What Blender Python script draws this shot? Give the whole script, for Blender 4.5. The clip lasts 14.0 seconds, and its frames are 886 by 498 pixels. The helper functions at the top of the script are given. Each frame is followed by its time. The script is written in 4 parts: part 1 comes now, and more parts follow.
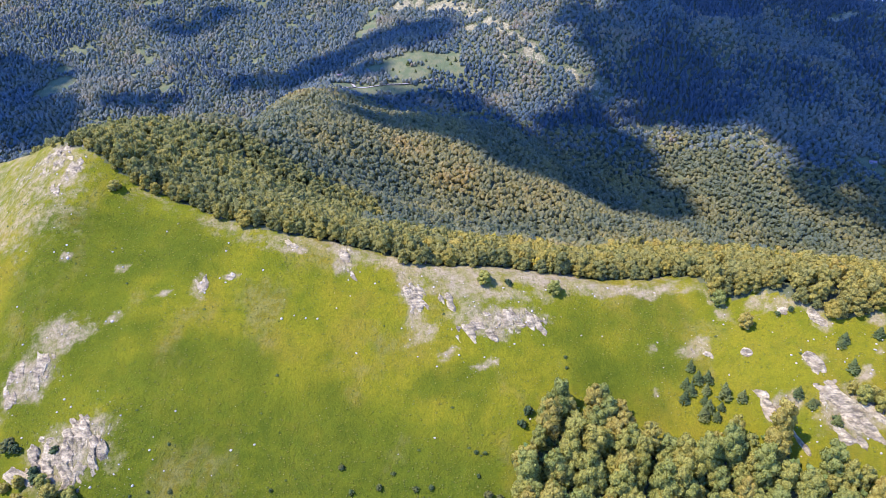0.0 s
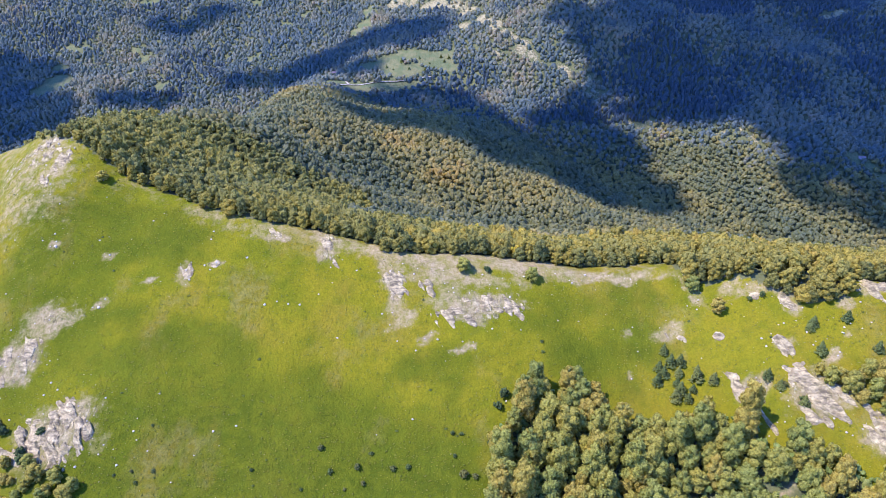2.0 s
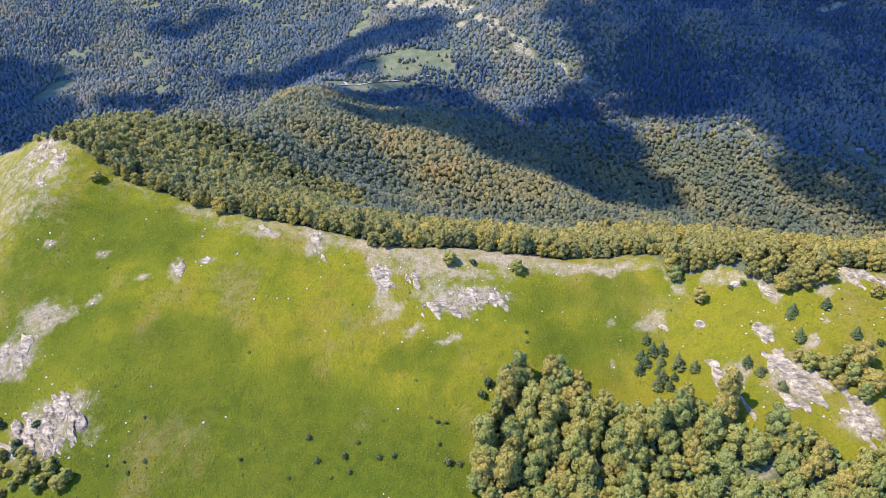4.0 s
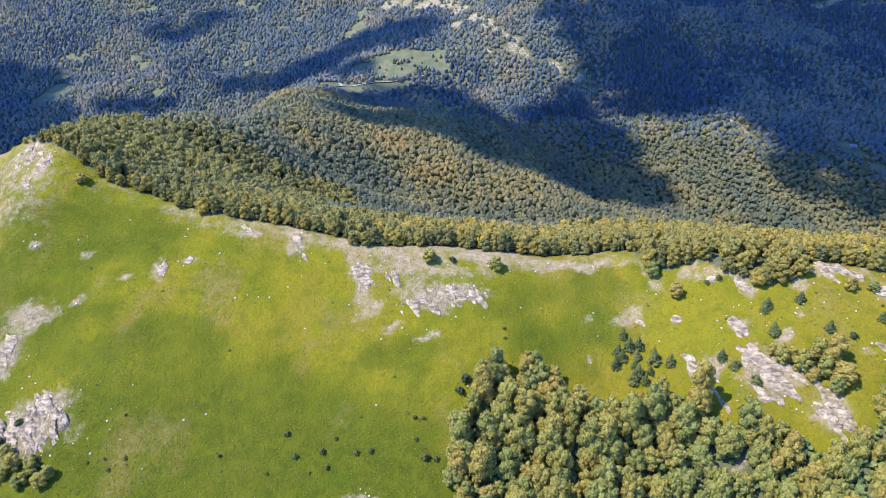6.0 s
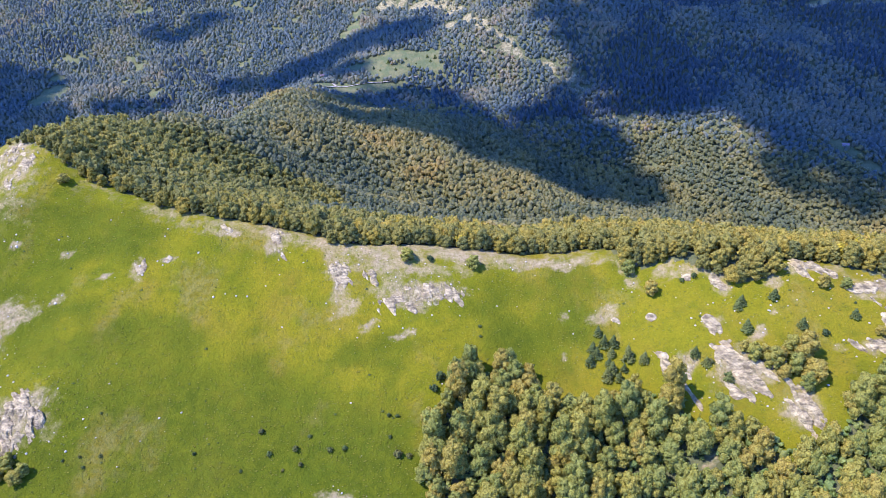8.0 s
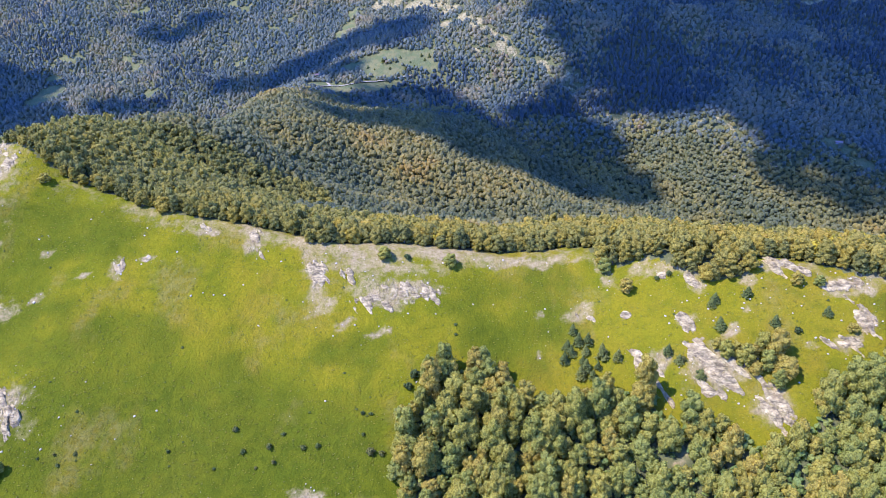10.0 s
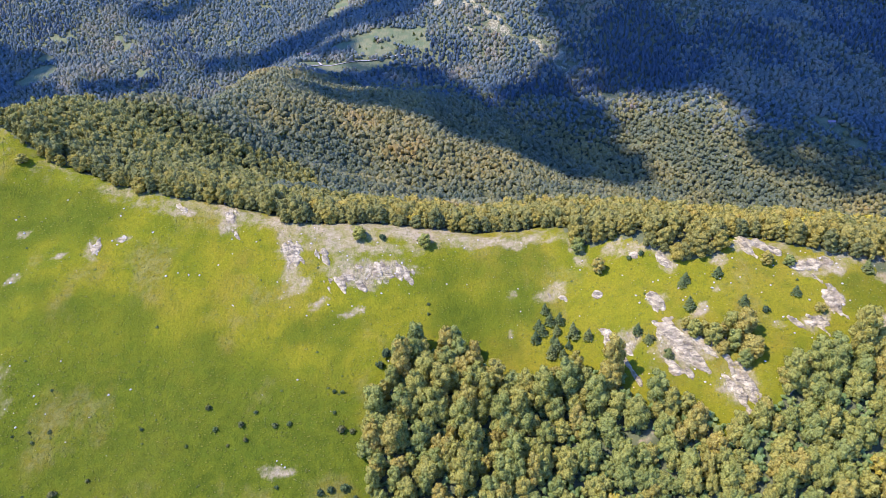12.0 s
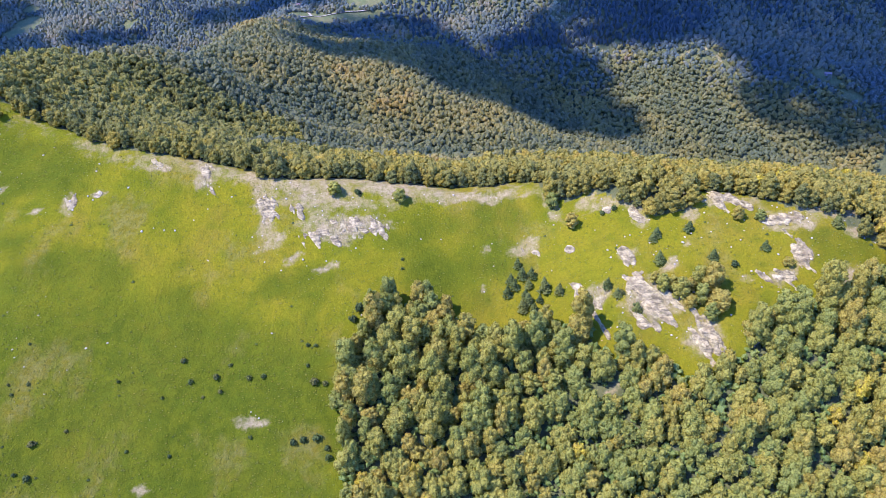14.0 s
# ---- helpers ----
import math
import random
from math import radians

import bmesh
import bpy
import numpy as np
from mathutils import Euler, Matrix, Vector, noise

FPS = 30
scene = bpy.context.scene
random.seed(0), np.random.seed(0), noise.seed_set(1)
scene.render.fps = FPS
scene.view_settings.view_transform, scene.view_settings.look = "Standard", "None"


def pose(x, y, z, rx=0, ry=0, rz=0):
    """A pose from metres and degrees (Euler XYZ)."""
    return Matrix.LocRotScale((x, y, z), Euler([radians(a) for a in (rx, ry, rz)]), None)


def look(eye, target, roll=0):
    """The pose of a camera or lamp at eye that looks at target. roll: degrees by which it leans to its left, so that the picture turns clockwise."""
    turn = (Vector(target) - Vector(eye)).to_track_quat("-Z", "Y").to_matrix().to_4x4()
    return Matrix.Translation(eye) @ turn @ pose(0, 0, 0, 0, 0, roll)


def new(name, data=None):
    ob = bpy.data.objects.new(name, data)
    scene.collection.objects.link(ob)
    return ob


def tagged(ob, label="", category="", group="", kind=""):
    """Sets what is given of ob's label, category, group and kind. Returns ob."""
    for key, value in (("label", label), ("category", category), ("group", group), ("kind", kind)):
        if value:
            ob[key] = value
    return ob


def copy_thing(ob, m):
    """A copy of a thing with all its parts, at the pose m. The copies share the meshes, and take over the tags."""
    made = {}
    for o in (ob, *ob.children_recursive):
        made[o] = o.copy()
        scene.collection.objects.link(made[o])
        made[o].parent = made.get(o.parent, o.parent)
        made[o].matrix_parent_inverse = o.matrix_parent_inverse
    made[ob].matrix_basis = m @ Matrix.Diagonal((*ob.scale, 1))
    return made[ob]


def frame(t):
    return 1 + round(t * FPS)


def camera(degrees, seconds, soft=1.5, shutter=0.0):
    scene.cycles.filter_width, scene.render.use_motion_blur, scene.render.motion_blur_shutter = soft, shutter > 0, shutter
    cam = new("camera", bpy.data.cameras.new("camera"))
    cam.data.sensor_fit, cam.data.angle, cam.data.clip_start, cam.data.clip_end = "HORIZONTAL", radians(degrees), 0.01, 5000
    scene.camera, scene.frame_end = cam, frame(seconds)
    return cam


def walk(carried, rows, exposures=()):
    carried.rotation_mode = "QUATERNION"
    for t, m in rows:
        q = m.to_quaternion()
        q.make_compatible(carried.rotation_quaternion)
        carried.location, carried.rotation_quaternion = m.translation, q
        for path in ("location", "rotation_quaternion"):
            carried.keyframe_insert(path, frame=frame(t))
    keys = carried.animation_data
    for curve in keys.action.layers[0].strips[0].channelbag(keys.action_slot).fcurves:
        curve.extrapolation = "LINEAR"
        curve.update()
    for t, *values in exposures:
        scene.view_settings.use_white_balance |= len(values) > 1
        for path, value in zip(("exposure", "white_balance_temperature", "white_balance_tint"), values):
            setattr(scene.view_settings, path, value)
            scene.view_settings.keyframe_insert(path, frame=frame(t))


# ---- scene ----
cam = camera(65.9, 14.0, soft=0.6)
METRES, EYE, TILT, LEAN, TURN = 100.0, 260.0, -25.0, 0.0, 0.0
ROWS = [
    (0.0, 0.0, 0.0, 0.0, 0.0, 0.0, -0.0),
    (0.5, 0.026, -0.0175, -0.015, -0.02, -0.01, 0.01),
    (1.0, 0.0536, -0.0372, -0.0326, -0.03, -0.01, 0.03),
    (1.5, 0.0783, -0.056, -0.0489, -0.04, 0.0, 0.05),
    (2.0, 0.1052, -0.0768, -0.0677, -0.03, 0.01, 0.1),
    (4.5, 0.2495, -0.1541, -0.1082, 0.63, -0.0, 1.03),
    (5.0, 0.2832, -0.1636, -0.1123, 0.7, 0.02, 1.15),
    (5.5, 0.3149, -0.1709, -0.1161, 0.75, 0.03, 1.24),
    (6.0, 0.3499, -0.1771, -0.1204, 0.8, 0.05, 1.33),
    (6.5, 0.3824, -0.1821, -0.1235, 0.84, 0.08, 1.39),
    (7.0, 0.4184, -0.1864, -0.1275, 0.89, 0.1, 1.44),
    (7.5, 0.4522, -0.1894, -0.1311, 0.93, 0.11, 1.47),
    (8.0, 0.4889, -0.1923, -0.1344, 0.99, 0.11, 1.5),
    (10.5, 0.6699, -0.2039, -0.1407, 1.25, -0.01, 1.64),
    (11.0, 0.7076, -0.2059, -0.1415, 1.26, -0.03, 1.65),
    (11.5, 0.7428, -0.2091, -0.1441, 1.27, -0.23, 1.66),
    (12.0, 0.7806, -0.2119, -0.1465, 1.29, -1.61, 1.69),
    (12.5, 0.8152, -0.2145, -0.1476, 1.32, -3.0, 1.73),
    (13.0, 0.8538, -0.2183, -0.149, 1.35, -4.52, 1.75),
    (13.5, 0.8886, -0.2192, -0.1473, 1.37, -5.4, 1.76),
    (14.0, 0.9268, -0.2211, -0.1468, 1.37, -5.43, 1.76),
]
walk(cam, [(t, pose(0, 0, EYE, TILT, LEAN, TURN) @ pose(METRES * x, METRES * y, METRES * z, 90 + pitch, roll, yaw)) for t, x, y, z, yaw, pitch, roll in ROWS],
     exposures=((0.0, 1.24, 5400, 40.5), (14.0, 1.28, 5400, 40.5)))
# ---- sky, sun, exposure ----
SUN = Vector((-0.52, -0.18, 0.83)).normalized()
world = bpy.data.worlds.new("sky")
scene.world = world
world.use_nodes = True
wn = world.node_tree.nodes
sky = wn.new("ShaderNodeTexSky")
sky.sky_type = "NISHITA"
sky.sun_disc = False
sky.sun_elevation = math.asin(SUN.z)
sky.sun_rotation = math.atan2(SUN.x, SUN.y)
sky.altitude = 1500
sky.air_density, sky.dust_density, sky.ozone_density = 1.6, 0.3, 4.0
wn["Background"].inputs["Strength"].default_value = 0.15
clear = wn.new("ShaderNodeMix")
clear.data_type, clear.blend_type = "RGBA", "MULTIPLY"
clear.inputs["Factor"].default_value = 1.0
clear.inputs[7].default_value = (0.61, 0.88, 1.7, 1)
world.node_tree.links.new(sky.outputs["Color"], clear.inputs[6])
world.node_tree.links.new(clear.outputs[2], wn["Background"].inputs["Color"])
sun_data = bpy.data.lights.new("sun", "SUN")
sun_data.energy, sun_data.angle, sun_data.color = 4.5, radians(0.55), (1.0, 0.91, 0.74)
sun = new("sun", sun_data)
sun.matrix_world = look(SUN * 900, (0, 0, 0))

# ---- materials ----
class Nodes:
    """A short hand for building node materials."""

    def __init__(self, name):
        self.mat = bpy.data.materials.new(name)
        self.mat.use_nodes = True
        self.tree = self.mat.node_tree
        self.bsdf = self.tree.nodes["Principled BSDF"]

    def node(self, kind, **sets):
        n = self.tree.nodes.new(kind)
        for k, v in sets.items():
            setattr(n, k, v)
        return n

    def link(self, a, b):
        self.tree.links.new(a, b)

    def put(self, socket, v):
        if hasattr(v, "is_linked"):
            self.link(v, socket)
        else:
            socket.default_value = v

    def place(self):
        return self.node("ShaderNodeNewGeometry").outputs["Position"]

    def noise(self, scale, detail=4.0, rough=0.55, at=None, stretch=None):
        n = self.node("ShaderNodeTexNoise")
        n.inputs["Scale"].default_value, n.inputs["Detail"].default_value, n.inputs["Roughness"].default_value = scale, detail, rough
        p = at or self.place()
        if stretch:
            m = self.node("ShaderNodeMapping")
            m.inputs["Scale"].default_value = stretch
            m.inputs["Rotation"].default_value = (0.5, 0.2, 0.6)
            self.link(p, m.inputs["Vector"])
            p = m.outputs["Vector"]
        self.link(p, n.inputs["Vector"])
        return n.outputs["Fac"]

    def math(self, op, a, b=0.0, c=0.0):
        n = self.node("ShaderNodeMath", operation=op)
        for s, v in zip(n.inputs, (a, b, c)):
            self.put(s, v)
        return n.outputs[0]

    def span(self, v, a, b, lo=0.0, hi=1.0):
        n = self.node("ShaderNodeMapRange", interpolation_type="SMOOTHSTEP")
        for s, q in zip(n.inputs, (v, a, b, lo, hi)):
            self.put(s, q)
        return n.outputs[0]

    def mix(self, f, a, b, blend="MIX"):
        n = self.node("ShaderNodeMix", data_type="RGBA", blend_type=blend)
        self.put(n.inputs["Factor"], f)
        for s, v in ((n.inputs[6], a), (n.inputs[7], b)):
            self.put(s, (*v, 1) if isinstance(v, tuple) else v)
        return n.outputs[2]

    def ramp(self, f, stops):
        n = self.node("ShaderNodeValToRGB")
        e = n.color_ramp.elements
        while len(e) < len(stops):
            e.new(0.5)
        for el, (p, c) in zip(e, stops):
            el.position, el.color = p, (*c, 1)
        self.put(n.inputs["Fac"], f)
        return n.outputs["Color"]

    def attr(self, name):
        return self.node("ShaderNodeAttribute", attribute_name=name).outputs["Fac"]

    def bump(self, height, strength, distance):
        n = self.node("ShaderNodeBump")
        n.inputs["Strength"].default_value, n.inputs["Distance"].default_value = strength, distance
        self.put(n.inputs["Height"], height)
        self.link(n.outputs["Normal"], self.bsdf.inputs["Normal"])

    def done(self, color, rough=0.85, spec=0.3):
        self.put(self.bsdf.inputs["Base Color"], color)
        self.put(self.bsdf.inputs["Roughness"], rough)
        self.bsdf.inputs["Specular IOR Level"].default_value = spec
        return self.mat


def rock_colour(n):
    # bedding streaks, spread wide so the colour also carries grey shading and highlights
    base = n.ramp(n.noise(0.27, 7, 0.68, stretch=(0.7, 1.4, 2.4)), ((0.38, (0.0927, 0.0816, 0.038)), (0.46, (0.196, 0.173, 0.0798)), (0.53, (0.309, 0.275, 0.125)), (0.64, (0.443, 0.398, 0.186))))
    stain = n.span(n.noise(0.11, 5, 0.6), 0.5, 0.66)
    base = n.mix(n.math("MULTIPLY", stain, 0.45), base, (0.258, 0.204, 0.0798))
    lichen = n.span(n.noise(0.7, 5, 0.7), 0.55, 0.66)
    return n.mix(n.math("MULTIPLY", lichen, 0.45), base, (0.154, 0.138, 0.0646))


def make_ground():
    n = Nodes("alpine_ground")
    broad, mid, fine = n.noise(0.013, 4, 0.55), n.noise(0.055, 5, 0.62), n.noise(0.8, 6, 0.7)
    meadow = n.math("ADD", n.math("MULTIPLY", broad, 0.62), n.math("MULTIPLY", mid, 0.38))
    grass = n.ramp(meadow, ((0.36, (0.08288, 0.1051, 0.00481)), (0.45, (0.1221, 0.1317, 0.00481)), (0.53, (0.1613, 0.1517, 0.00592)), (0.62, (0.1746, 0.1465, 0.01036)), (0.72, (0.1739, 0.1317, 0.01924))))
    deep = n.span(n.math("ADD", n.attr("lush_shade"), n.math("MULTIPLY", n.math("SUBTRACT", n.noise(0.04, 6, 0.65), 0.5), 2.3)), 0.0, 0.95)
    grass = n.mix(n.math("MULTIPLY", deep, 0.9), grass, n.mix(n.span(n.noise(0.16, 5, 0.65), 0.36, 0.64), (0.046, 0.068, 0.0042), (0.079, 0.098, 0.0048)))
    blotch = n.span(n.noise(0.1, 5, 0.62), 0.5, 0.66)
    grass = n.mix(n.math("MULTIPLY", blotch, 0.42), grass, (0.06808, 0.0962, 0.00518))
    ochre = n.span(n.noise(0.021, 6, 0.6, stretch=(1.6, 1, 1)), 0.53, 0.68)
    grass = n.mix(n.math("MULTIPLY", ochre, 0.5), grass, n.mix(n.span(n.noise(0.3, 5, 0.6), 0.4, 0.6), (0.1665, 0.1221, 0.01776), (0.1998, 0.1665, 0.0518)))
    grass = n.mix(n.span(fine, 0.36, 0.6), n.mix(0.3, grass, (0.05, 0.07, 0.006)), grass)
    # light and shade of small tufts, multiplied into the grass colour
    grass = n.mix(n.span(n.noise(2.6, 3, 0.6), 0.4, 0.6), n.mix(1.0, grass, (0.86, 0.88, 0.9), "MULTIPLY"), n.mix(1.0, grass, (1.07, 1.04, 0.7), "MULTIPLY"))
    # far grass, greyed to carry the haze of distance in its colour
    grass = n.mix(n.attr("hazed_pasture"), grass, n.mix(n.span(mid, 0.4, 0.6), (0.085, 0.108, 0.04), (0.125, 0.13, 0.05)))
    soil = n.ramp(n.noise(0.5, 6, 0.7), ((0.3, (0.19, 0.15, 0.068)), (0.55, (0.29, 0.238, 0.112)), (0.75, (0.37, 0.31, 0.158))))
    soil = n.mix(n.math("MULTIPLY", n.span(n.noise(0.75, 4, 0.6), 0.52, 0.64), 0.6), soil, (0.125, 0.125, 0.03))
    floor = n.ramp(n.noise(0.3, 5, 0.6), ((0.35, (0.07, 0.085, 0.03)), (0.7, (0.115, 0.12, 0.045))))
    ragged = n.math("ADD", n.math("MULTIPLY", n.math("SUBTRACT", n.noise(0.16, 7, 0.74), 0.5), 1.9), n.math("MULTIPLY", n.math("SUBTRACT", n.noise(0.03, 3), 0.5), 0.6))
    bare = n.span(n.math("ADD", n.attr("bare"), ragged), 0.3, 1.0)
    streak = n.noise(0.24, 7, 0.72, stretch=(1.9, 0.55, 1.0))
    stone = n.span(n.math("ADD", n.attr("rock"), n.math("MULTIPLY", n.math("SUBTRACT", streak, 0.5), 2.6)), 0.5, 0.68)
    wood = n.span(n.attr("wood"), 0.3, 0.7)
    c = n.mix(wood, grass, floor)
    c = n.mix(n.math("MULTIPLY", bare, 0.88), c, soil)
    c = n.mix(n.math("MULTIPLY", stone, 0.68), c, rock_colour(n))
    tuft = n.math("ADD", n.math("MULTIPLY", n.noise(0.9, 5, 0.75), 1.2), n.math("MULTIPLY", n.noise(0.17, 4, 0.6), 1.6))
    n.bump(n.math("ADD", tuft, n.math("MULTIPLY", n.math("MULTIPLY", stone, streak), 0.9)), 0.75, 1.1)
    return n.done(c, 0.95, 0.02)


def make_rock(name, light):
    n = Nodes(name)
    c = n.mix(1.0, rock_colour(n), light, "MULTIPLY")
    crack = n.noise(0.9, 8, 0.75, stretch=(0.6, 2.4, 2.4))
    c = n.mix(n.math("MULTIPLY", n.span(crack, 0.47, 0.36), 0.8), c, (0.13, 0.11, 0.075))
    turf = n.span(n.noise(0.33, 6, 0.7), 0.54, 0.61)
    c = n.mix(n.math("MULTIPLY", turf, 0.4), c, (0.17, 0.16, 0.05))
    joint = n.node("ShaderNodeTexVoronoi", feature="DISTANCE_TO_EDGE")
    joint.inputs["Scale"].default_value = 0.4
    m = n.node("ShaderNodeMapping")
    m.inputs["Scale"].default_value, m.inputs["Rotation"].default_value = (1, 2.6, 1.6), (0.5, 0.3, 0.9)
    n.link(n.place(), m.inputs["Vector"])
    n.link(m.outputs["Vector"], joint.inputs["Vector"])
    gap = n.span(n.math("ADD", joint.outputs["Distance"], n.math("MULTIPLY", n.noise(2.0, 4, 0.7), 0.08)), 0.04, 0.075)
    c = n.mix(gap, n.mix(0.55, c, (0.12, 0.1, 0.075)), c)
    n.bump(n.math("ADD", n.math("ADD", crack, n.noise(3.5, 5, 0.7)), n.math("MULTIPLY", gap, 0.5)), 0.8, 0.5)
    return n.done(c, 0.92, 0.15)


LEAVES = ((0.0, (0.29, 0.325, 0.067)), (0.25, (0.345, 0.355, 0.065)), (0.5, (0.395, 0.37, 0.064)), (0.7, (0.425, 0.37, 0.064)), (0.85, (0.455, 0.362, 0.066)), (0.93, (0.51, 0.44, 0.049)), (1.0, (0.58, 0.485, 0.04)))
RIDGE_LEAVES = ((0.0, (0.233, 0.24, 0.0616)), (0.3, (0.295, 0.283, 0.0616)), (0.52, (0.347, 0.31, 0.0579)), (0.72, (0.419, 0.352, 0.0523)), (0.84, (0.437, 0.336, 0.0579)), (0.92, (0.514, 0.432, 0.0392)), (1.0, (0.57, 0.47, 0.0354)))
NEEDLES = ((0.0, (0.115, 0.152, 0.038)), (0.5, (0.155, 0.19, 0.044)), (1.0, (0.2, 0.22, 0.048)))


def make_leaves(name, stops, by_thing, speck=1.3, gloss=0.3, hollow=(0.6, 0.64, 0.62), relief=0.6, reach=1.0, clear=0.43):
    """Foliage; its tint comes from the tree that it belongs to."""
    n = Nodes(name)
    tint = n.span(n.node("ShaderNodeObjectInfo").outputs["Random"], 0, 1, 0.0, reach) if by_thing else n.attr("tint")
    clump = n.node("ShaderNodeNewGeometry").outputs["Random Per Island"]
    t = n.math("ADD", tint, n.math("MULTIPLY", n.math("SUBTRACT", clump, 0.5), 0.16))
    c = n.ramp(n.math("ADD", t, n.math("MULTIPLY", n.math("SUBTRACT", n.noise(0.05, 2), 0.5), 0.16)), stops)
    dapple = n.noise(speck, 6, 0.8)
    # noise darkens the leaf colour, painting in the shaded gaps between sprays
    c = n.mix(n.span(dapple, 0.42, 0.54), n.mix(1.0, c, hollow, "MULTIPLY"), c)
    n.bump(n.noise(speck * 1.4, 4, 0.8), relief, 0.5)
    n.done(c, 0.6, gloss)
    through_leaf = n.node("ShaderNodeBsdfTranslucent")
    n.link(n.mix(1.0, c, (1.32, 1.27, 0.8), "MULTIPLY"), through_leaf.inputs["Color"])
    both = n.node("ShaderNodeMixShader")
    both.inputs["Fac"].default_value = clear
    n.link(n.bsdf.outputs["BSDF"], both.inputs[1])
    n.link(through_leaf.outputs["BSDF"], both.inputs[2])
    n.link(both.outputs["Shader"], n.tree.nodes["Material Output"].inputs["Surface"])
    return n.mat


def make_plain(name, dark, light, scale, rough=0.85, bump=0.3):
    n = Nodes(name)
    f = n.noise(scale, 6, 0.65)
    n.bump(f, bump, 0.1)
    return n.done(n.ramp(f, ((0.3, dark), (0.7, light))), rough, 0.3)


GROUND = make_ground()
LIMESTONE = make_rock("pale_limestone", (1.1, 1.05, 1.02))
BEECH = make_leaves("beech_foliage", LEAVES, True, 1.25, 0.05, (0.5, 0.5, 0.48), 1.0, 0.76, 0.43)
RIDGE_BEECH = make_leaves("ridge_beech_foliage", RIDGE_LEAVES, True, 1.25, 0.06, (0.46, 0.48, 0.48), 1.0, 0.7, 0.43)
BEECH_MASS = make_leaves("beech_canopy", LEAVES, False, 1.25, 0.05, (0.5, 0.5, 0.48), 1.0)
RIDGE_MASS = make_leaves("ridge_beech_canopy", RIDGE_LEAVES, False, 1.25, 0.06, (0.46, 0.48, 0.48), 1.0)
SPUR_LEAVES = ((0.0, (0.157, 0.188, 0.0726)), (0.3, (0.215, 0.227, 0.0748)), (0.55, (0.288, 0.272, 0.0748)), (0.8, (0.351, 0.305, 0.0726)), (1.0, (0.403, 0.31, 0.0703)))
# the blue-grey haze of distance is put into these two foliage ramps
HAZED_LEAVES = ((0.0, (0.119, 0.172, 0.133)), (0.35, (0.168, 0.21, 0.133)), (0.6, (0.236, 0.249, 0.134)), (0.85, (0.308, 0.284, 0.138)), (1.0, (0.348, 0.277, 0.138)))
HAZED_NEEDLES = ((0.0, (0.0699, 0.109, 0.107)), (0.5, (0.095, 0.137, 0.125)), (1.0, (0.123, 0.167, 0.137)))
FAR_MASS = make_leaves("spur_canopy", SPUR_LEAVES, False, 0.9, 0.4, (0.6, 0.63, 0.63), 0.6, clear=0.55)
MOUNTAIN_MASS = make_leaves("hazed_mountain_canopy", HAZED_LEAVES, False, 0.7, 0.5, (0.66, 0.7, 0.73), 0.5, clear=0.58)
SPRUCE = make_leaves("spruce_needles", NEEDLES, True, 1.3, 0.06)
SPRUCE_MASS = make_leaves("hazed_spruce_canopy", HAZED_NEEDLES, False, 0.7, 0.45, (0.66, 0.7, 0.73), 0.5, clear=0.58)
UNDERGROWTH = make_leaves("wood_undergrowth", ((0.0, (0.15, 0.23, 0.05)), (0.5, (0.22, 0.29, 0.055)), (1.0, (0.32, 0.33, 0.06))), False)
TUSSOCK = make_leaves("tussock_grass", ((0.0, (0.05, 0.08, 0.012)), (0.12, (0.09, 0.12, 0.01)), (0.5, (0.14, 0.155, 0.01)), (1.0, (0.2, 0.185, 0.014))), False)
SHRUB = make_leaves("juniper_foliage", ((0.0, (0.075, 0.11, 0.035)), (0.6, (0.11, 0.15, 0.04)), (1.0, (0.17, 0.17, 0.045))), True, 1.3, 0.05)
BARK = make_plain("grey_bark", (0.10, 0.085, 0.065), (0.24, 0.21, 0.17), 2.0)
STONE = make_plain("bleached_stone", (0.28, 0.26, 0.17), (0.44, 0.41, 0.28), 2.0)
TRACK = make_plain("gravel_track", (0.2, 0.185, 0.13), (0.32, 0.295, 0.22), 0.4)
PLASTER = make_plain("grey_plaster", (0.30, 0.28, 0.25), (0.46, 0.43, 0.39), 0.8)
TILES = make_plain("weathered_roof", (0.16, 0.10, 0.075), (0.28, 0.2, 0.16), 1.5)
n_cloud = Nodes("cloud_white")
CLOUD = n_cloud.done(n_cloud.ramp(n_cloud.noise(0.01, 4), ((0.3, (0.78, 0.79, 0.81)), (0.7, (0.9, 0.9, 0.9)))), 1.0, 0.0)

# ---- lie of the land ----
def smooth_line(stations, values):
    """A smooth curve through a few stations along x."""
    s, v = np.array(stations, float), np.array(values, float)
    m = np.gradient(v, s)

    def at(x):
        x = np.clip(x, s[0], s[-1])
        i = np.clip(np.searchsorted(s, x) - 1, 0, len(s) - 2)
        h = s[i + 1] - s[i]
        t = (x - s[i]) / h
        return ((1 + 2 * t) * (1 - t) ** 2 * v[i] + t * (1 - t) ** 2 * h * m[i]
                + t * t * (3 - 2 * t) * v[i + 1] + t * t * (t - 1) * h * m[i + 1])
    return at


def smoothstep(a, b, x):
    t = np.clip((x - a) / (b - a), 0, 1)
    return t * t * (3 - 2 * t)


def hash2(i, j, seed):
    h = (i.astype(np.int64) * 374761393 + j.astype(np.int64) * 668265263 + seed * 982451653) & 0xFFFFFFFF
    h = ((h ^ (h >> 13)) * 1274126177) & 0xFFFFFFFF
    return ((h ^ (h >> 16)) & 0xFFFF) / 65535.0


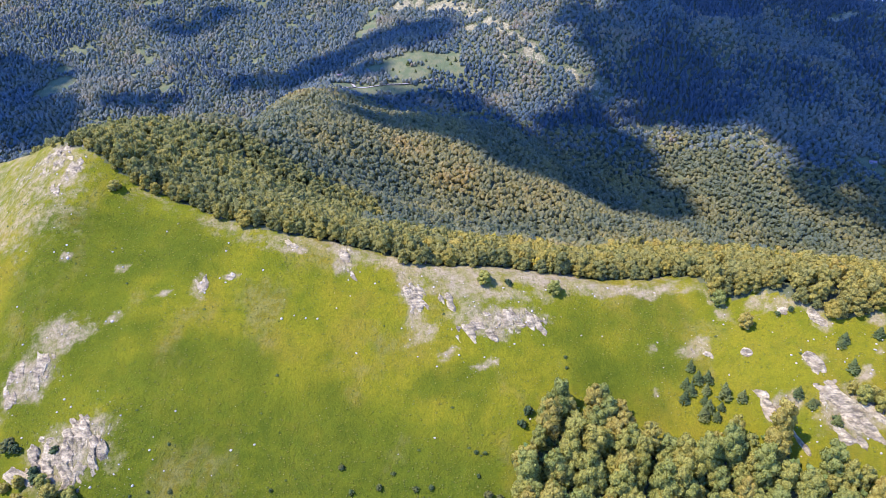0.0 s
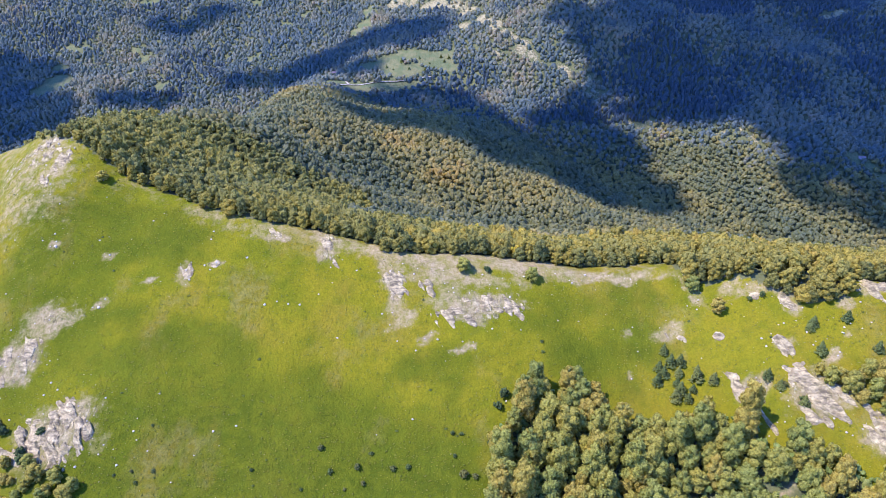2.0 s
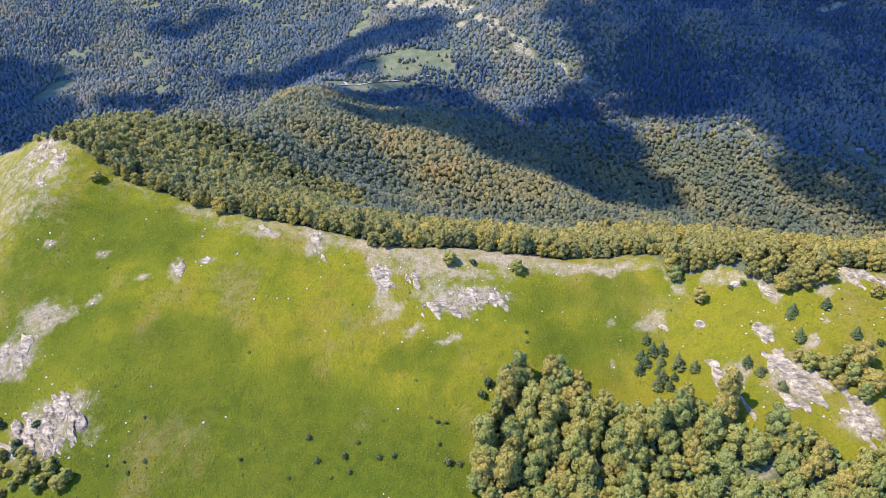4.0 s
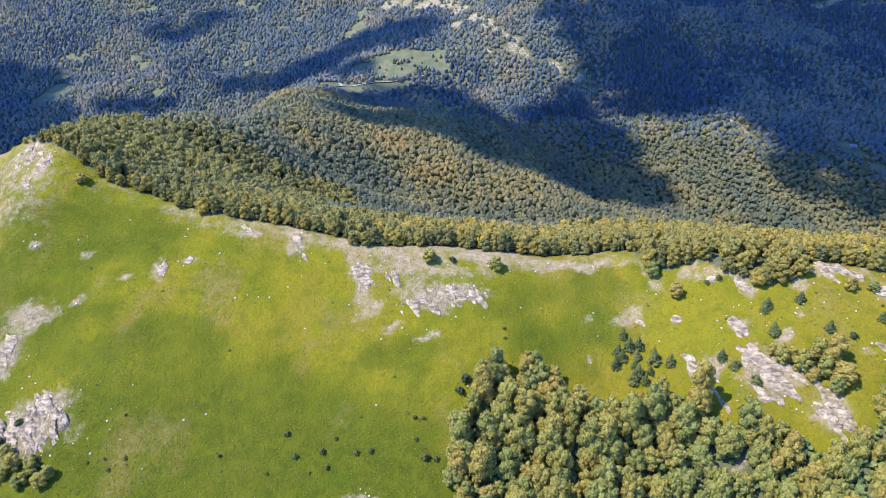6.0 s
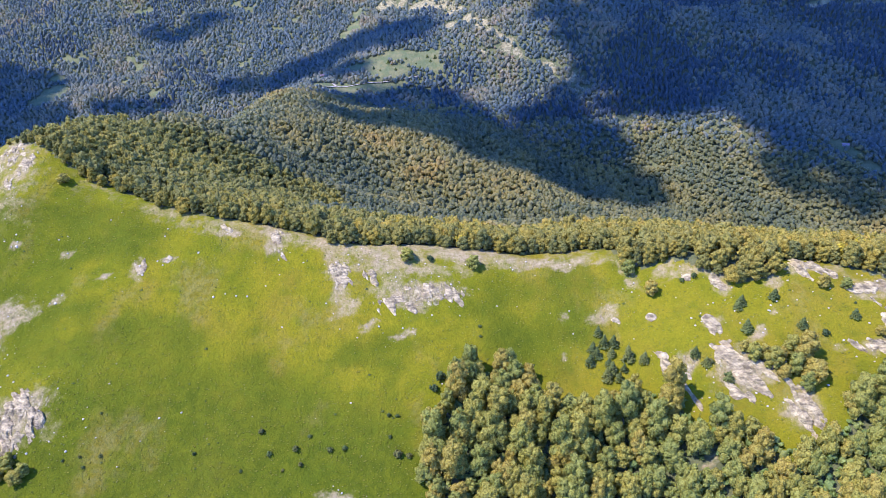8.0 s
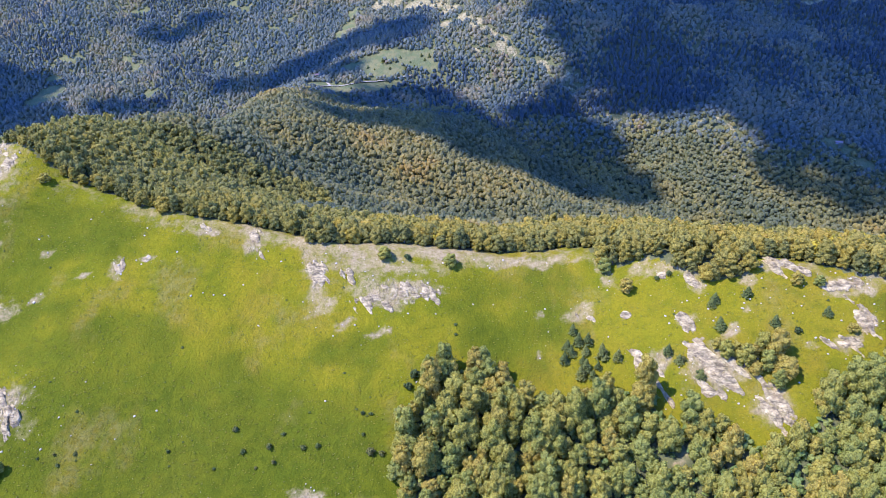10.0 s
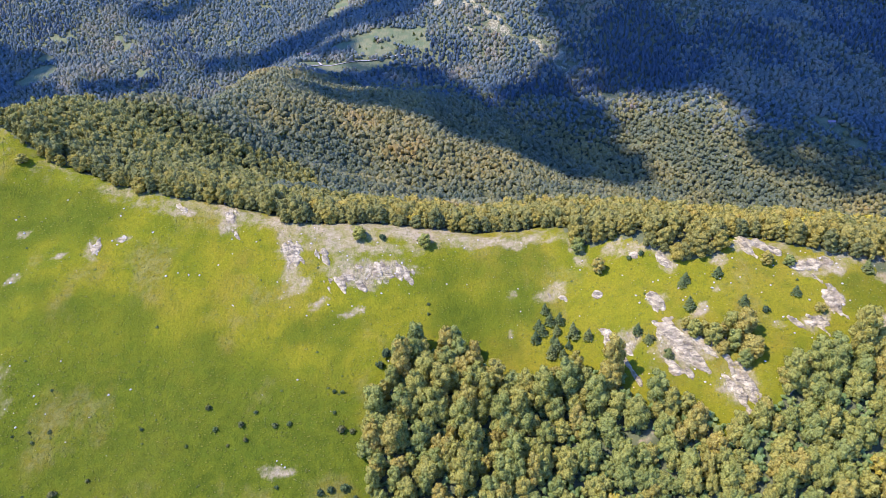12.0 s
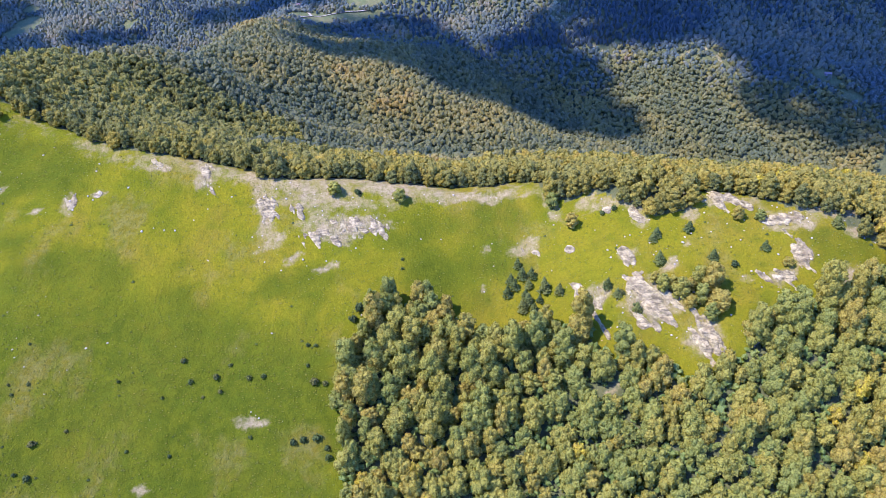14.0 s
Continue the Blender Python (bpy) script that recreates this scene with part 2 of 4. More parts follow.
def value_noise(x, y, size, seed=0):
    x, y = np.asarray(x, float) / size, np.asarray(y, float) / size
    i, j = np.floor(x), np.floor(y)
    u, w = x - i, y - j
    u, w = u * u * (3 - 2 * u), w * w * (3 - 2 * w)
    a, b = hash2(i, j, seed), hash2(i + 1, j, seed)
    c, d = hash2(i, j + 1, seed), hash2(i + 1, j + 1, seed)
    return 2 * ((a * (1 - u) + b * u) * (1 - w) + (c * (1 - u) + d * u) * w) - 1


# The near ridge: where its crest runs, how high, and how steep it falls to both sides.
RIDGE_X = (-700, -420, -330, -278, -243, -215, -172, -118, -58, 0, 58, 95, 127, 165, 200, 240, 275, 320, 420, 700)
crest_y = smooth_line(RIDGE_X, (620, 520, 468, 440, 418, 408, 381, 360, 343, 333, 330, 329, 328, 315, 303, 290, 283, 285, 300, 330))
crest_z = smooth_line(RIDGE_X, (-20, 62, 104, 123, 138, 142, 121, 110, 102, 94, 88.5, 85, 88.5, 93, 96, 97, 96, 90, 70, 0))
front_fall = smooth_line((-700, -300, -200, -160, -100, -40, 60, 150, 220, 300, 700),
                         (0.5, 0.54, 0.57, 0.48, 0.51, 0.55, 0.55, 0.55, 0.58, 0.6, 0.6))

back_fall = smooth_line((-700, -260, -215, -195, -178, -150, -115, -85, 0, 100, 200, 700), (0.36, 0.24, 0.2, 0.16, 0.13, 0.17, 0.25, 0.31, 0.3, 0.33, 0.33, 0.35))

# The country beyond it, as level-by-level lines along x: spur and saddle, the side valley, the far mountain.
FAR_X = (-1100, -620, -400, -300, -200, -80, 80, 260, 520, 850, 1300)
FAR_LINES = (
    (420, (-120, 0, 90, 114, 128, 100, 60, 40, -10, -60, -120)),
    (560, (-150, -50, 40, 66, 68, 22, -14, -45, -90, -130, -180)),
    (630, (-160, -70, 24, 72, 86, 24, -32, -66, -110, -150, -190)),
    (715, (-165, -90, -5, 46, 66, 0, -42, -84, -120, -155, -190)),
    (820, (-170, -110, -40, 22, 53, 18, -20, -92, -122, -160, -190)),
    (980, (-150, -120, -80, -20, 36, 12, -16, -76, -40, -104, -130)),
    (1140, (-120, -95, -82, -40, 22, 8, 4, 4, 17, -20, -70)),
    (1260, (-80, -42, -45, -20, 15, 58, 68, 82, 74, 36, 0)),
    (1450, (0, 8, 40, 50, 60, 90, 130, 165, 140, 124, 100)),
    (1800, (130, 200, 190, 190, 190, 250, 290, 320, 240, 60, 0)),
    (2400, (320, 360, 380, 400, 420, 430, 420, 330, 120, -60, -120)),
)
far_lines = [(y, smooth_line(FAR_X, zs)) for y, zs in FAR_LINES]


def far_land(x, y):
    ys = np.array([l[0] for l in far_lines], float)
    zs = np.stack([l[1](x) for l in far_lines])
    m = np.gradient(zs, ys, axis=0)
    yy = np.clip(y, ys[0], ys[-1])
    i = np.clip(np.searchsorted(ys, yy) - 1, 0, len(ys) - 2)
    h = ys[i + 1] - ys[i]
    t = (yy - ys[i]) / h
    take = lambda a, k: np.take_along_axis(a.reshape(len(ys), -1), k.reshape(1, -1), 0).reshape(np.shape(x))
    z = ((1 + 2 * t) * (1 - t) ** 2 * take(zs, i) + t * (1 - t) ** 2 * h * take(m, i)
         + t * t * (3 - 2 * t) * take(zs, i + 1) + t * t * (t - 1) * h * take(m, i + 1))
    z = np.where(y > ys[-1], z - 0.12 * (y - ys[-1]), z)
    return z + 9 * value_noise(x, y, 110, 3) + 4 * value_noise(x, y, 47, 4)


def near_land(x, y):
    d = crest_y(x) - y
    f = np.sqrt(np.maximum(d, 0) ** 2 + 9) - 3
    b = np.maximum(-d, 0)
    steep = 0.00035 + 0.0014 * smoothstep(100, 190, x)
    z = crest_z(x) - front_fall(x) * f - steep * np.maximum(f - 50, 0) ** 2 - back_fall(x) * (np.sqrt(b * b + 100) - 10) - 0.0035 * np.maximum(b - 105, 0) ** 2
    z = z + 1.6 * value_noise(x, y, 46, 1) + 0.7 * value_noise(x, y, 17, 2)
    return np.maximum(z, -170 + 0.04 * y)


def land(x, y):
    x, y = np.asarray(x, float), np.asarray(y, float)
    w = smoothstep(95, 195, y - crest_y(x))
    return near_land(x, y) * (1 - w) + far_land(x, y) * w
# ---- ground ----
def mesh_of(name, verts, faces, material, smooth=True):
    """A mesh from arrays; faces all have the same number of corners."""
    verts, faces = np.asarray(verts, np.float32), np.asarray(faces, np.int32)
    me = bpy.data.meshes.new(name)
    k = faces.shape[1]
    me.vertices.add(len(verts))
    me.vertices.foreach_set("co", verts.ravel())
    me.loops.add(faces.size)
    me.loops.foreach_set("vertex_index", faces.ravel())
    me.polygons.add(len(faces))
    me.polygons.foreach_set("loop_start", np.arange(0, faces.size, k, dtype=np.int32))
    me.polygons.foreach_set("loop_total", np.full(len(faces), k, np.int32))
    me.update(calc_edges=True)
    me.polygons.foreach_set("use_smooth", np.full(len(faces), smooth, bool))
    me.materials.append(material)
    return me


def add_attr(me, name, values):
    me.attributes.new(name, "FLOAT", "POINT").data.foreach_set("value", np.asarray(values, np.float32))


def part(name, data, parent, label=""):
    ob = new(name, data)
    ob.parent = parent
    return tagged(ob, label)


def spread(core_a, core_b, step, out_a, out_b, grow):
    """Grid lines, even in the core and wider and wider outside it."""
    core = list(np.arange(core_a, core_b + 0.01, step))
    up, s = [core[-1]], step
    while up[-1] < out_b:
        s = min(s * grow, 240 if up[-1] > 1700 else 14)
        up.append(up[-1] + s)
    down, s = [core[0]], step
    while down[-1] > out_a:
        s = min(s * grow, 240 if down[-1] < -1100 else 14)
        down.append(down[-1] - s)
    return np.array(down[:0:-1] + core + up[1:])


def patches(x, y, spots, soft=1.35, warp=3.2, size=11):
    """How far a place lies inside any of the oval spots (x, y, half width, half depth)."""
    v = np.zeros(np.shape(x))
    x, y = (x + warp * value_noise(x, y, size, 61) + 0.45 * warp * value_noise(x, y, 0.4 * size, 62),
            y + warp * value_noise(x, y, size, 63) + 0.45 * warp * value_noise(x, y, 0.4 * size, 64))
    for cx, cy, rx, ry in spots:
        d = np.hypot((x - cx) / rx, (y - cy) / ry)
        v = np.maximum(v, 1 - smoothstep(0.35, soft, d))
    return v


# bare earth and broken limestone on the meadow slope: x, y, half width, half depth
SCARS = ((28, 304, 31, 12), (-15, 314, 9, 11), (2, 314, 7, 4), (-11, 293, 8, 8), (4, 286, 8, 4), (18, 278, 6, 3), (24, 281, 3, 5),
         (-53, 336, 9, 13), (-82, 341, 9, 5), (-127, 316, 5, 10), (-112, 323, 7, 4))
SCARS_WEST = ((-206, 270, 9, 18), (-172, 329, 4, 4), (-203, 333, 3, 5), (-168, 299, 3.5, 5), (-192, 295, 20, 11), (-219, 383, 9, 16), (-197, 272, 11, 17),
              (-167, 239, 24, 18), (-239, 404, 26, 9), (-145, 312, 5, 3), (20, 319, 46, 8), (-14, 303, 7, 16), (100, 324, 40, 4))
SCARS_EAST = ((161, 305, 8, 5), (184, 296, 8, 5), (127, 288, 10, 6), (258, 273, 20, 5), (285, 267, 9, 5), (170, 300, 10, 3), (208, 284, 8, 4), (208, 228, 9, 10), (129, 291, 9, 6), (107, 292, 4, 3), (150, 284, 4, 3), (178, 273, 6, 5), (186, 290, 6, 6), (158, 258, 9, 6), (184, 248, 18, 12),
              (205, 228, 12, 11), (104, 270, 3, 3), (225, 291, 13, 7), (241, 286, 8, 6), (254, 276, 14, 6), (256, 257, 5, 7), (246, 249, 10, 4))
SCARS_LOW = ((231, 251, 6, 4), (275, 248, 12, 7), (197, 262, 6, 4), (204, 272, 3, 5), (135, 237, 3, 3), (161, 218, 4, 3), (202, 189, 3, 5),
             (252, 191, 3, 7), (246, 204, 6, 2), (-10, 209, 9, 3), (-54, 182, 6, 2), (172, 300, 14, 5), (210, 297, 10, 4), (275, 279, 16, 5))
ROCKY = ((-232, 396, 16, 10), (-252, 404, 22, 8), (30, 302, 26, 9), (-15, 314, 6, 8), (-53, 335, 5, 9), (-167, 240, 20, 14), (-197, 272, 8, 14), (-240, 408, 22, 5), (-219, 384, 6, 9),
         (184, 248, 15, 10), (158, 257, 7, 5), (205, 228, 9, 9), (225, 291, 11, 5), (246, 249, 8, 3), (254, 276, 11, 4), (-190, 296, 10, 6))
# greener grass, with soft zones of thin cloud shade put into its colour
LUSH_SHADE = ((-75, 226, 85, 44), (-130, 205, 80, 62), (-15, 200, 60, 50), (-60, 180, 100, 34))
LUSH_SHADE_THIN = ((-190, 285, 45, 40), (-170, 335, 50, 24), (-210, 330, 30, 40), (90, 288, 36, 20), (112, 312, 32, 13), (-108, 277, 40, 17), (8, 272, 26, 9), (282, 262, 16, 10), (70, 296, 20, 14), (-175, 352, 30, 12), (-140, 270, 40, 10))
FAR_ROCKY = ((-85, 1532, 20, 18), (-48, 1531, 22, 12), (-10, 1485, 31, 26), (31, 1456, 28, 23), (61, 1416, 18, 20), (86, 1351, 19, 26), (110, 1308, 18, 19), (133, 1278, 18, 15), (152, 1251, 15, 15), (171, 1230, 15, 14), (184, 1212, 10, 11),
             (47, 1350, 12, 28), (205, 1204, 24, 9), (230, 1197, 24, 8), (249, 1165, 19, 11), (274, 1139, 15, 8), (456, 1030, 9, 8), (478, 1034, 10, 7), (492, 1013, 11, 7), (470, 1010, 9, 6), (325, 1071, 26, 8), (115, 1230, 9, 8), (498, 999, 14, 8),
             (760, 1395, 20, 12), (806, 1405, 28, 11), (850, 1398, 22, 11), (890, 1410, 18, 9))
FAR_MEADOWS = ((-127, 1236, 22, 18), (-86, 1239, 26, 20), (-45, 1253, 32, 18), (6, 1250, 28, 14), (-4, 1230, 32, 14), (-64, 1212, 42, 14), (16, 1215, 20, 10),
               (-150, 1150, 38, 26), (-105, 1166, 46, 13), (-60, 1180, 40, 9), (632, 974, 13, 9), (648, 953, 14, 8), (662, 936, 13, 8))
FAR_GLADES = ((-787, 1505, 36, 11), (-786, 1452, 24, 22), (-775, 1374, 40, 56), (-642, 1484, 16, 11), (-607, 1458, 13, 16), (-618, 1397, 18, 26), (-541, 1337, 17, 19), (-523, 1297, 12, 8), (-377, 1400, 14, 10),
              (-359, 1404, 12, 8), (-331, 1538, 20, 18), (-285, 1564, 13, 18), (-143, 1534, 15, 30), (-151, 1479, 15, 32), (-166, 1451, 12, 20), (-440, 1645, 20, 14), (-403, 1623, 14, 18), (-655, 1653, 26, 12))
# the mixed wood at the foot of the meadow: its outline, east to west
WOOD_EDGE = ((53, 262), (76, 265), (87, 260), (95, 250), (107, 246), (123, 247), (143, 248), (156, 240), (157, 230), (171, 226), (186, 221), (194, 214),
             (212, 212), (219, 221), (229, 230), (238, 237), (252, 235), (268, 232), (292, 250), (420, 240), (420, 60), (20, 60), (38, 176), (33, 216), (34, 237), (45, 253))


def inside(x, y, outline):
    x, y = np.asarray(x, float), np.asarray(y, float)
    hit = np.zeros(x.shape, bool)
    for (ax, ay), (bx, by) in zip(outline, outline[1:] + outline[:1]):
        if ay != by:
            hit ^= ((ay > y) != (by > y)) & (x < (bx - ax) * (y - ay) / (by - ay) + ax)
    return hit


EDGE_X = (-230, -199, -180, -162, -142, -122, -103, -89, -71, -27, -21, -10, 9, 29, 62, 137, 142, 155, 163, 176, 193, 206, 214, 220, 236, 248, 263, 278, 288, 300, 330, 420)
EDGE_OFF = (-6, -7, -3, 3, 3, -2, -4, -2, 4, 4, -6, -1, 3, 6, 7, 7, -10, -10, -4, -10, -16, -14, -9, 4, 4, -2, -5, -8, -18, -23, -30, -50)


def tree_line(x):
    """How far behind the crest the ridge forest begins."""
    return np.interp(x, EDGE_X, EDGE_OFF) + 1.5 * value_noise(x, 0 * x, 9, 7)


def wooded(x, y):
    """True where forest stands, except for the wood at the foot of the meadow."""
    back = y - crest_y(x)
    clear = (patches(x, y, FAR_MEADOWS, 1.45, 6, 24) + patches(x, y, FAR_GLADES, 1.1, 10, 26)) > 0.3
    return (back > tree_line(x)) & ~clear & ~((x < -240) & (y < 0.9 * (-240 - x) + 440))


gx = spread(-300, 345, 2.4, -4600, 4600, 1.09)
gy = spread(165, 440, 2.4, -2400, 4700, 1.09)
X, Y = np.meshgrid(gx, gy)
Z = land(X, Y)
nx, ny = len(gx), len(gy)
ids = np.arange(nx * ny).reshape(ny, nx)
quads = np.stack([ids[:-1, :-1], ids[:-1, 1:], ids[1:, 1:], ids[1:, :-1]], -1).reshape(-1, 4)
back = Y - crest_y(X)
band = (1 - smoothstep(4, 13, np.abs(back - tree_line(X) + 6))) * (0.62 + 0.38 * smoothstep(-75, -55, X)) * smoothstep(-200, -180, X) * (1 - smoothstep(140, 160, X)) * (0.75 + 0.4 * value_noise(X, Y, 30, 11))
bare = np.maximum.reduce([patches(X, Y, s) for s in (SCARS, SCARS_WEST, SCARS_EAST, SCARS_LOW)]) * 0.8
west = smoothstep(-186, -226, X) * smoothstep(315, 355, Y)
bare = np.maximum.reduce([bare, band * 0.9, 0.56 * west]) * (Y < 600)
rocky = np.maximum(patches(X, Y, ROCKY) * 0.6, patches(X, Y, FAR_ROCKY, 1.5, 12, 30) * 1.05)
Z = Z + rocky * (Y < 600) * (0.8 * value_noise(X, Y, 7, 21) + 0.5 * value_noise(X, Y, 3.4, 22))
ground_mesh = mesh_of("ground", np.stack([X, Y, Z], -1).reshape(-1, 3), quads, GROUND)
add_attr(ground_mesh, "bare", bare.ravel())
add_attr(ground_mesh, "rock", rocky.ravel())
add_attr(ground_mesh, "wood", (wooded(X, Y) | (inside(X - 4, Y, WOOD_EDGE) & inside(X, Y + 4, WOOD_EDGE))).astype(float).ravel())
add_attr(ground_mesh, "hazed_pasture", (Y > 600).astype(float).ravel())
add_attr(ground_mesh, "lush_shade", np.maximum(patches(X, Y, LUSH_SHADE, 1.5), 0.72 * patches(X, Y, LUSH_SHADE_THIN, 1.7, 7, 16)).ravel())
ground = tagged(new("ground", ground_mesh), "steep green alpine meadow slope with bare earth and limestone scars", "ground", kind="structure")

# ---- trees ----
ICO_T = (1 + 5 ** 0.5) / 2
ICO_V = np.array([(-1, ICO_T, 0), (1, ICO_T, 0), (-1, -ICO_T, 0), (1, -ICO_T, 0), (0, -1, ICO_T), (0, 1, ICO_T),
                  (0, -1, -ICO_T), (0, 1, -ICO_T), (ICO_T, 0, -1), (ICO_T, 0, 1), (-ICO_T, 0, -1), (-ICO_T, 0, 1)]) / np.hypot(1, ICO_T)
near5 = lambda i: [j for j in range(12) if j != i and np.linalg.norm(ICO_V[i] - ICO_V[j]) < 1.2]
ICO_F = np.array([(a, b, c) if np.dot(np.cross(ICO_V[b] - ICO_V[a], ICO_V[c] - ICO_V[a]), ICO_V[a]) > 0 else (a, c, b)
                  for a in range(12) for b in near5(a) for c in near5(a) if a < b < c and c in near5(b)])


OCT_V = np.array([(1, 0, 0), (-1, 0, 0), (0, 1, 0), (0, -1, 0), (0, 0, 1), (0, 0, -1)], float)
OCT_F = np.array([(0, 2, 4), (2, 1, 4), (1, 3, 4), (3, 0, 4), (2, 0, 5), (1, 2, 5), (3, 1, 5), (0, 3, 5)])


def divide(v, f):
    """Each triangle of a ball into four."""
    v, made, out = list(map(tuple, v)), {}, []

    def middle(a, b):
        key = (min(a, b), max(a, b))
        if key not in made:
            m = np.array(v[a]) + np.array(v[b])
            made[key] = len(v)
            v.append(tuple(m / np.linalg.norm(m)))
        return made[key]
    for a, b, c in f:
        ab, bc, ca = middle(a, b), middle(b, c), middle(c, a)
        out += [(a, ab, ca), (ab, b, bc), (ca, bc, c), (ab, bc, ca)]
    return np.array(v), np.array(out)


BALL_V, BALL_F = divide(ICO_V, ICO_F)
TOP_F = np.array([t for t in ICO_F if ICO_V[t][:, 2].mean() > -0.3])
rng = np.random.default_rng(7)


def lumps(centres, radii, base_v, base_f, rough, squash=0.8):
    """Many small uneven lumps in one array pair."""
    centres, n, k = np.asarray(centres, float), len(centres), len(base_v)
    a = rng.uniform(0, 2 * np.pi, n)
    c, s = np.cos(a)[:, None], np.sin(a)[:, None]
    bx, by, bz = base_v[:, 0][None], base_v[:, 1][None], base_v[:, 2][None]
    v = np.stack([bx * c - by * s, bx * s + by * c, bz * np.ones((n, 1)) * squash], -1)
    v = v * rng.uniform(1 - rough, 1 + rough, (n, k, 1)) * np.asarray(radii, float).reshape(n, 1, -1) + centres[:, None]
    f = (base_f[None] + (np.arange(n) * k)[:, None, None]).reshape(-1, 3)
    return v.reshape(-1, 3), f


def joined(pieces):
    vs, fs, k = [], [], 0
    for v, f in pieces:
        vs.append(v), fs.append(np.asarray(f) + k)
        k += len(v)
    return np.concatenate(vs), np.concatenate(fs)


def tube(points, radii, sides=7):
    """A tapered round limb along some points."""
    vs, fs = [], []
    for i, (p, r) in enumerate(zip(points, radii)):
        a = np.arange(sides) * 2 * np.pi / sides
        vs.append(np.stack([p[0] + r * np.cos(a), p[1] + r * np.sin(a), np.full(sides, p[2])], -1))
        if i:
            for j in range(sides):
                q = [(i - 1) * sides + j, (i - 1) * sides + (j + 1) % sides, i * sides + (j + 1) % sides, i * sides + j]
                fs += [(q[0], q[1], q[2]), (q[0], q[2], q[3])]
    return np.concatenate(vs), np.array(fs)


def crown_points(n, high, wide, low, lobes=7):
    """Clump places over a domed, lobed shrub."""
    pts = []
    ph = rng.uniform(0, 6.28, 3)
    lobe = [(rng.uniform(0, 6.28), rng.uniform(0.25, 0.85)) for _ in range(lobes)]
    while len(pts) < n:
        a, u = rng.uniform(0, 2 * np.pi), rng.uniform(0, 1) ** 0.8
        bulge = sum(0.34 * np.exp(-((np.angle(np.exp(1j * (a - la))) / 0.55) ** 2) - ((u - lu) / 0.22) ** 2) for la, lu in lobe)
        prof = math.sqrt(1 - ((u - 0.36) / 0.66) ** 2) if u > 0.36 else 0.7 + 0.3 * u / 0.36
        r = 0.5 * wide * prof * (0.76 + bulge + 0.08 * np.sin(3 * a + ph[0])) * rng.uniform(0.82, 1.07)
        pts.append((r * np.cos(a), r * np.sin(a), low + (high - low) * u))
    return np.array(pts)


def sprays(centres, outward, sizes, loose=0.55):
    """Small bent leafy sprays, each a folded diamond lying more or less along the crown's outside."""
    n = len(centres)
    d = np.asarray(outward) / np.maximum(np.linalg.norm(outward, axis=1), 1e-6)[:, None] + loose * rng.standard_normal((n, 3)) * 0.7
    d /= np.linalg.norm(d, axis=1)[:, None]
    t = np.cross(d, rng.standard_normal((n, 3)))
    t /= np.maximum(np.linalg.norm(t, axis=1), 1e-6)[:, None]
    b = np.cross(d, t)
    s = np.asarray(sizes)[:, None]
    j = lambda: rng.uniform(0.6, 1.2, (n, 1)) * s
    fold = 0.32 * s
    v = np.stack([centres + t * j() + d * 0.12 * s, centres + b * j() - d * fold, centres - t * j() + d * 0.12 * s, centres - b * j() - d * fold], 1)
    f = np.array([(0, 1, 2), (0, 2, 3)])[None] + 4 * np.arange(n)[:, None, None]
    return v.reshape(-1, 3), f.reshape(-1, 3)


def crown(high, wide, low, count, ball_v, ball_f, leaves, leaf):
    """A billowing crown: rounded boughs stacked in a spiral round a core, each dressed with leafy sprays."""
    turn = rng.uniform(0, 6.28)
    mids, sizes = [], []
    for i in range(count):
        u = (i + rng.uniform(0.2, 0.8)) / count
        prof = math.sqrt(max(0.0, 1 - ((u - 0.28) / 0.76) ** 2)) if u > 0.28 else 0.8 + 0.2 * u / 0.28
        a = turn + 2.4 * i + rng.uniform(-0.35, 0.35)
        r = 0.31 * wide * prof * rng.uniform(0.8, 1.2)
        size = wide * rng.uniform(0.14, 0.25) * (0.72 + 0.38 * prof) * (1 if count > 6 else 1.25)
        mids.append((r * np.cos(a), r * np.sin(a), low + size * 0.6 + (high - low - 1.4 * size) * u))
        sizes.append((size, size, size * rng.uniform(0.75, 1.0)))
    mids, sizes = np.array(mids), np.array(sizes)
    rough = 0.13 if count > 4 else 0.26
    pieces = [lumps([(0, 0, 0.5 * (high + low))], [[0.3 * wide, 0.3 * wide, 0.43 * (high - low)]], ball_v, ball_f, rough, 1.0),
              lumps(mids, sizes, ball_v, ball_f, rough, 1.0)]
    if leaves:
        k = np.repeat(np.arange(count), leaves)
        d = rng.standard_normal((len(k), 3)) + np.stack([1.1 * mids[k, 0] / (0.3 * wide), 1.1 * mids[k, 1] / (0.3 * wide), np.full(len(k), 0.45)], -1)
        d /= np.linalg.norm(d, axis=1)[:, None]
        pieces.append(sprays(mids[k] + d * sizes[k] * rng.uniform(0.9, 1.12, (len(k), 1)), d, leaf * wide * rng.uniform(0.65, 1.2, len(k)), 1.0))
    return joined(pieces)


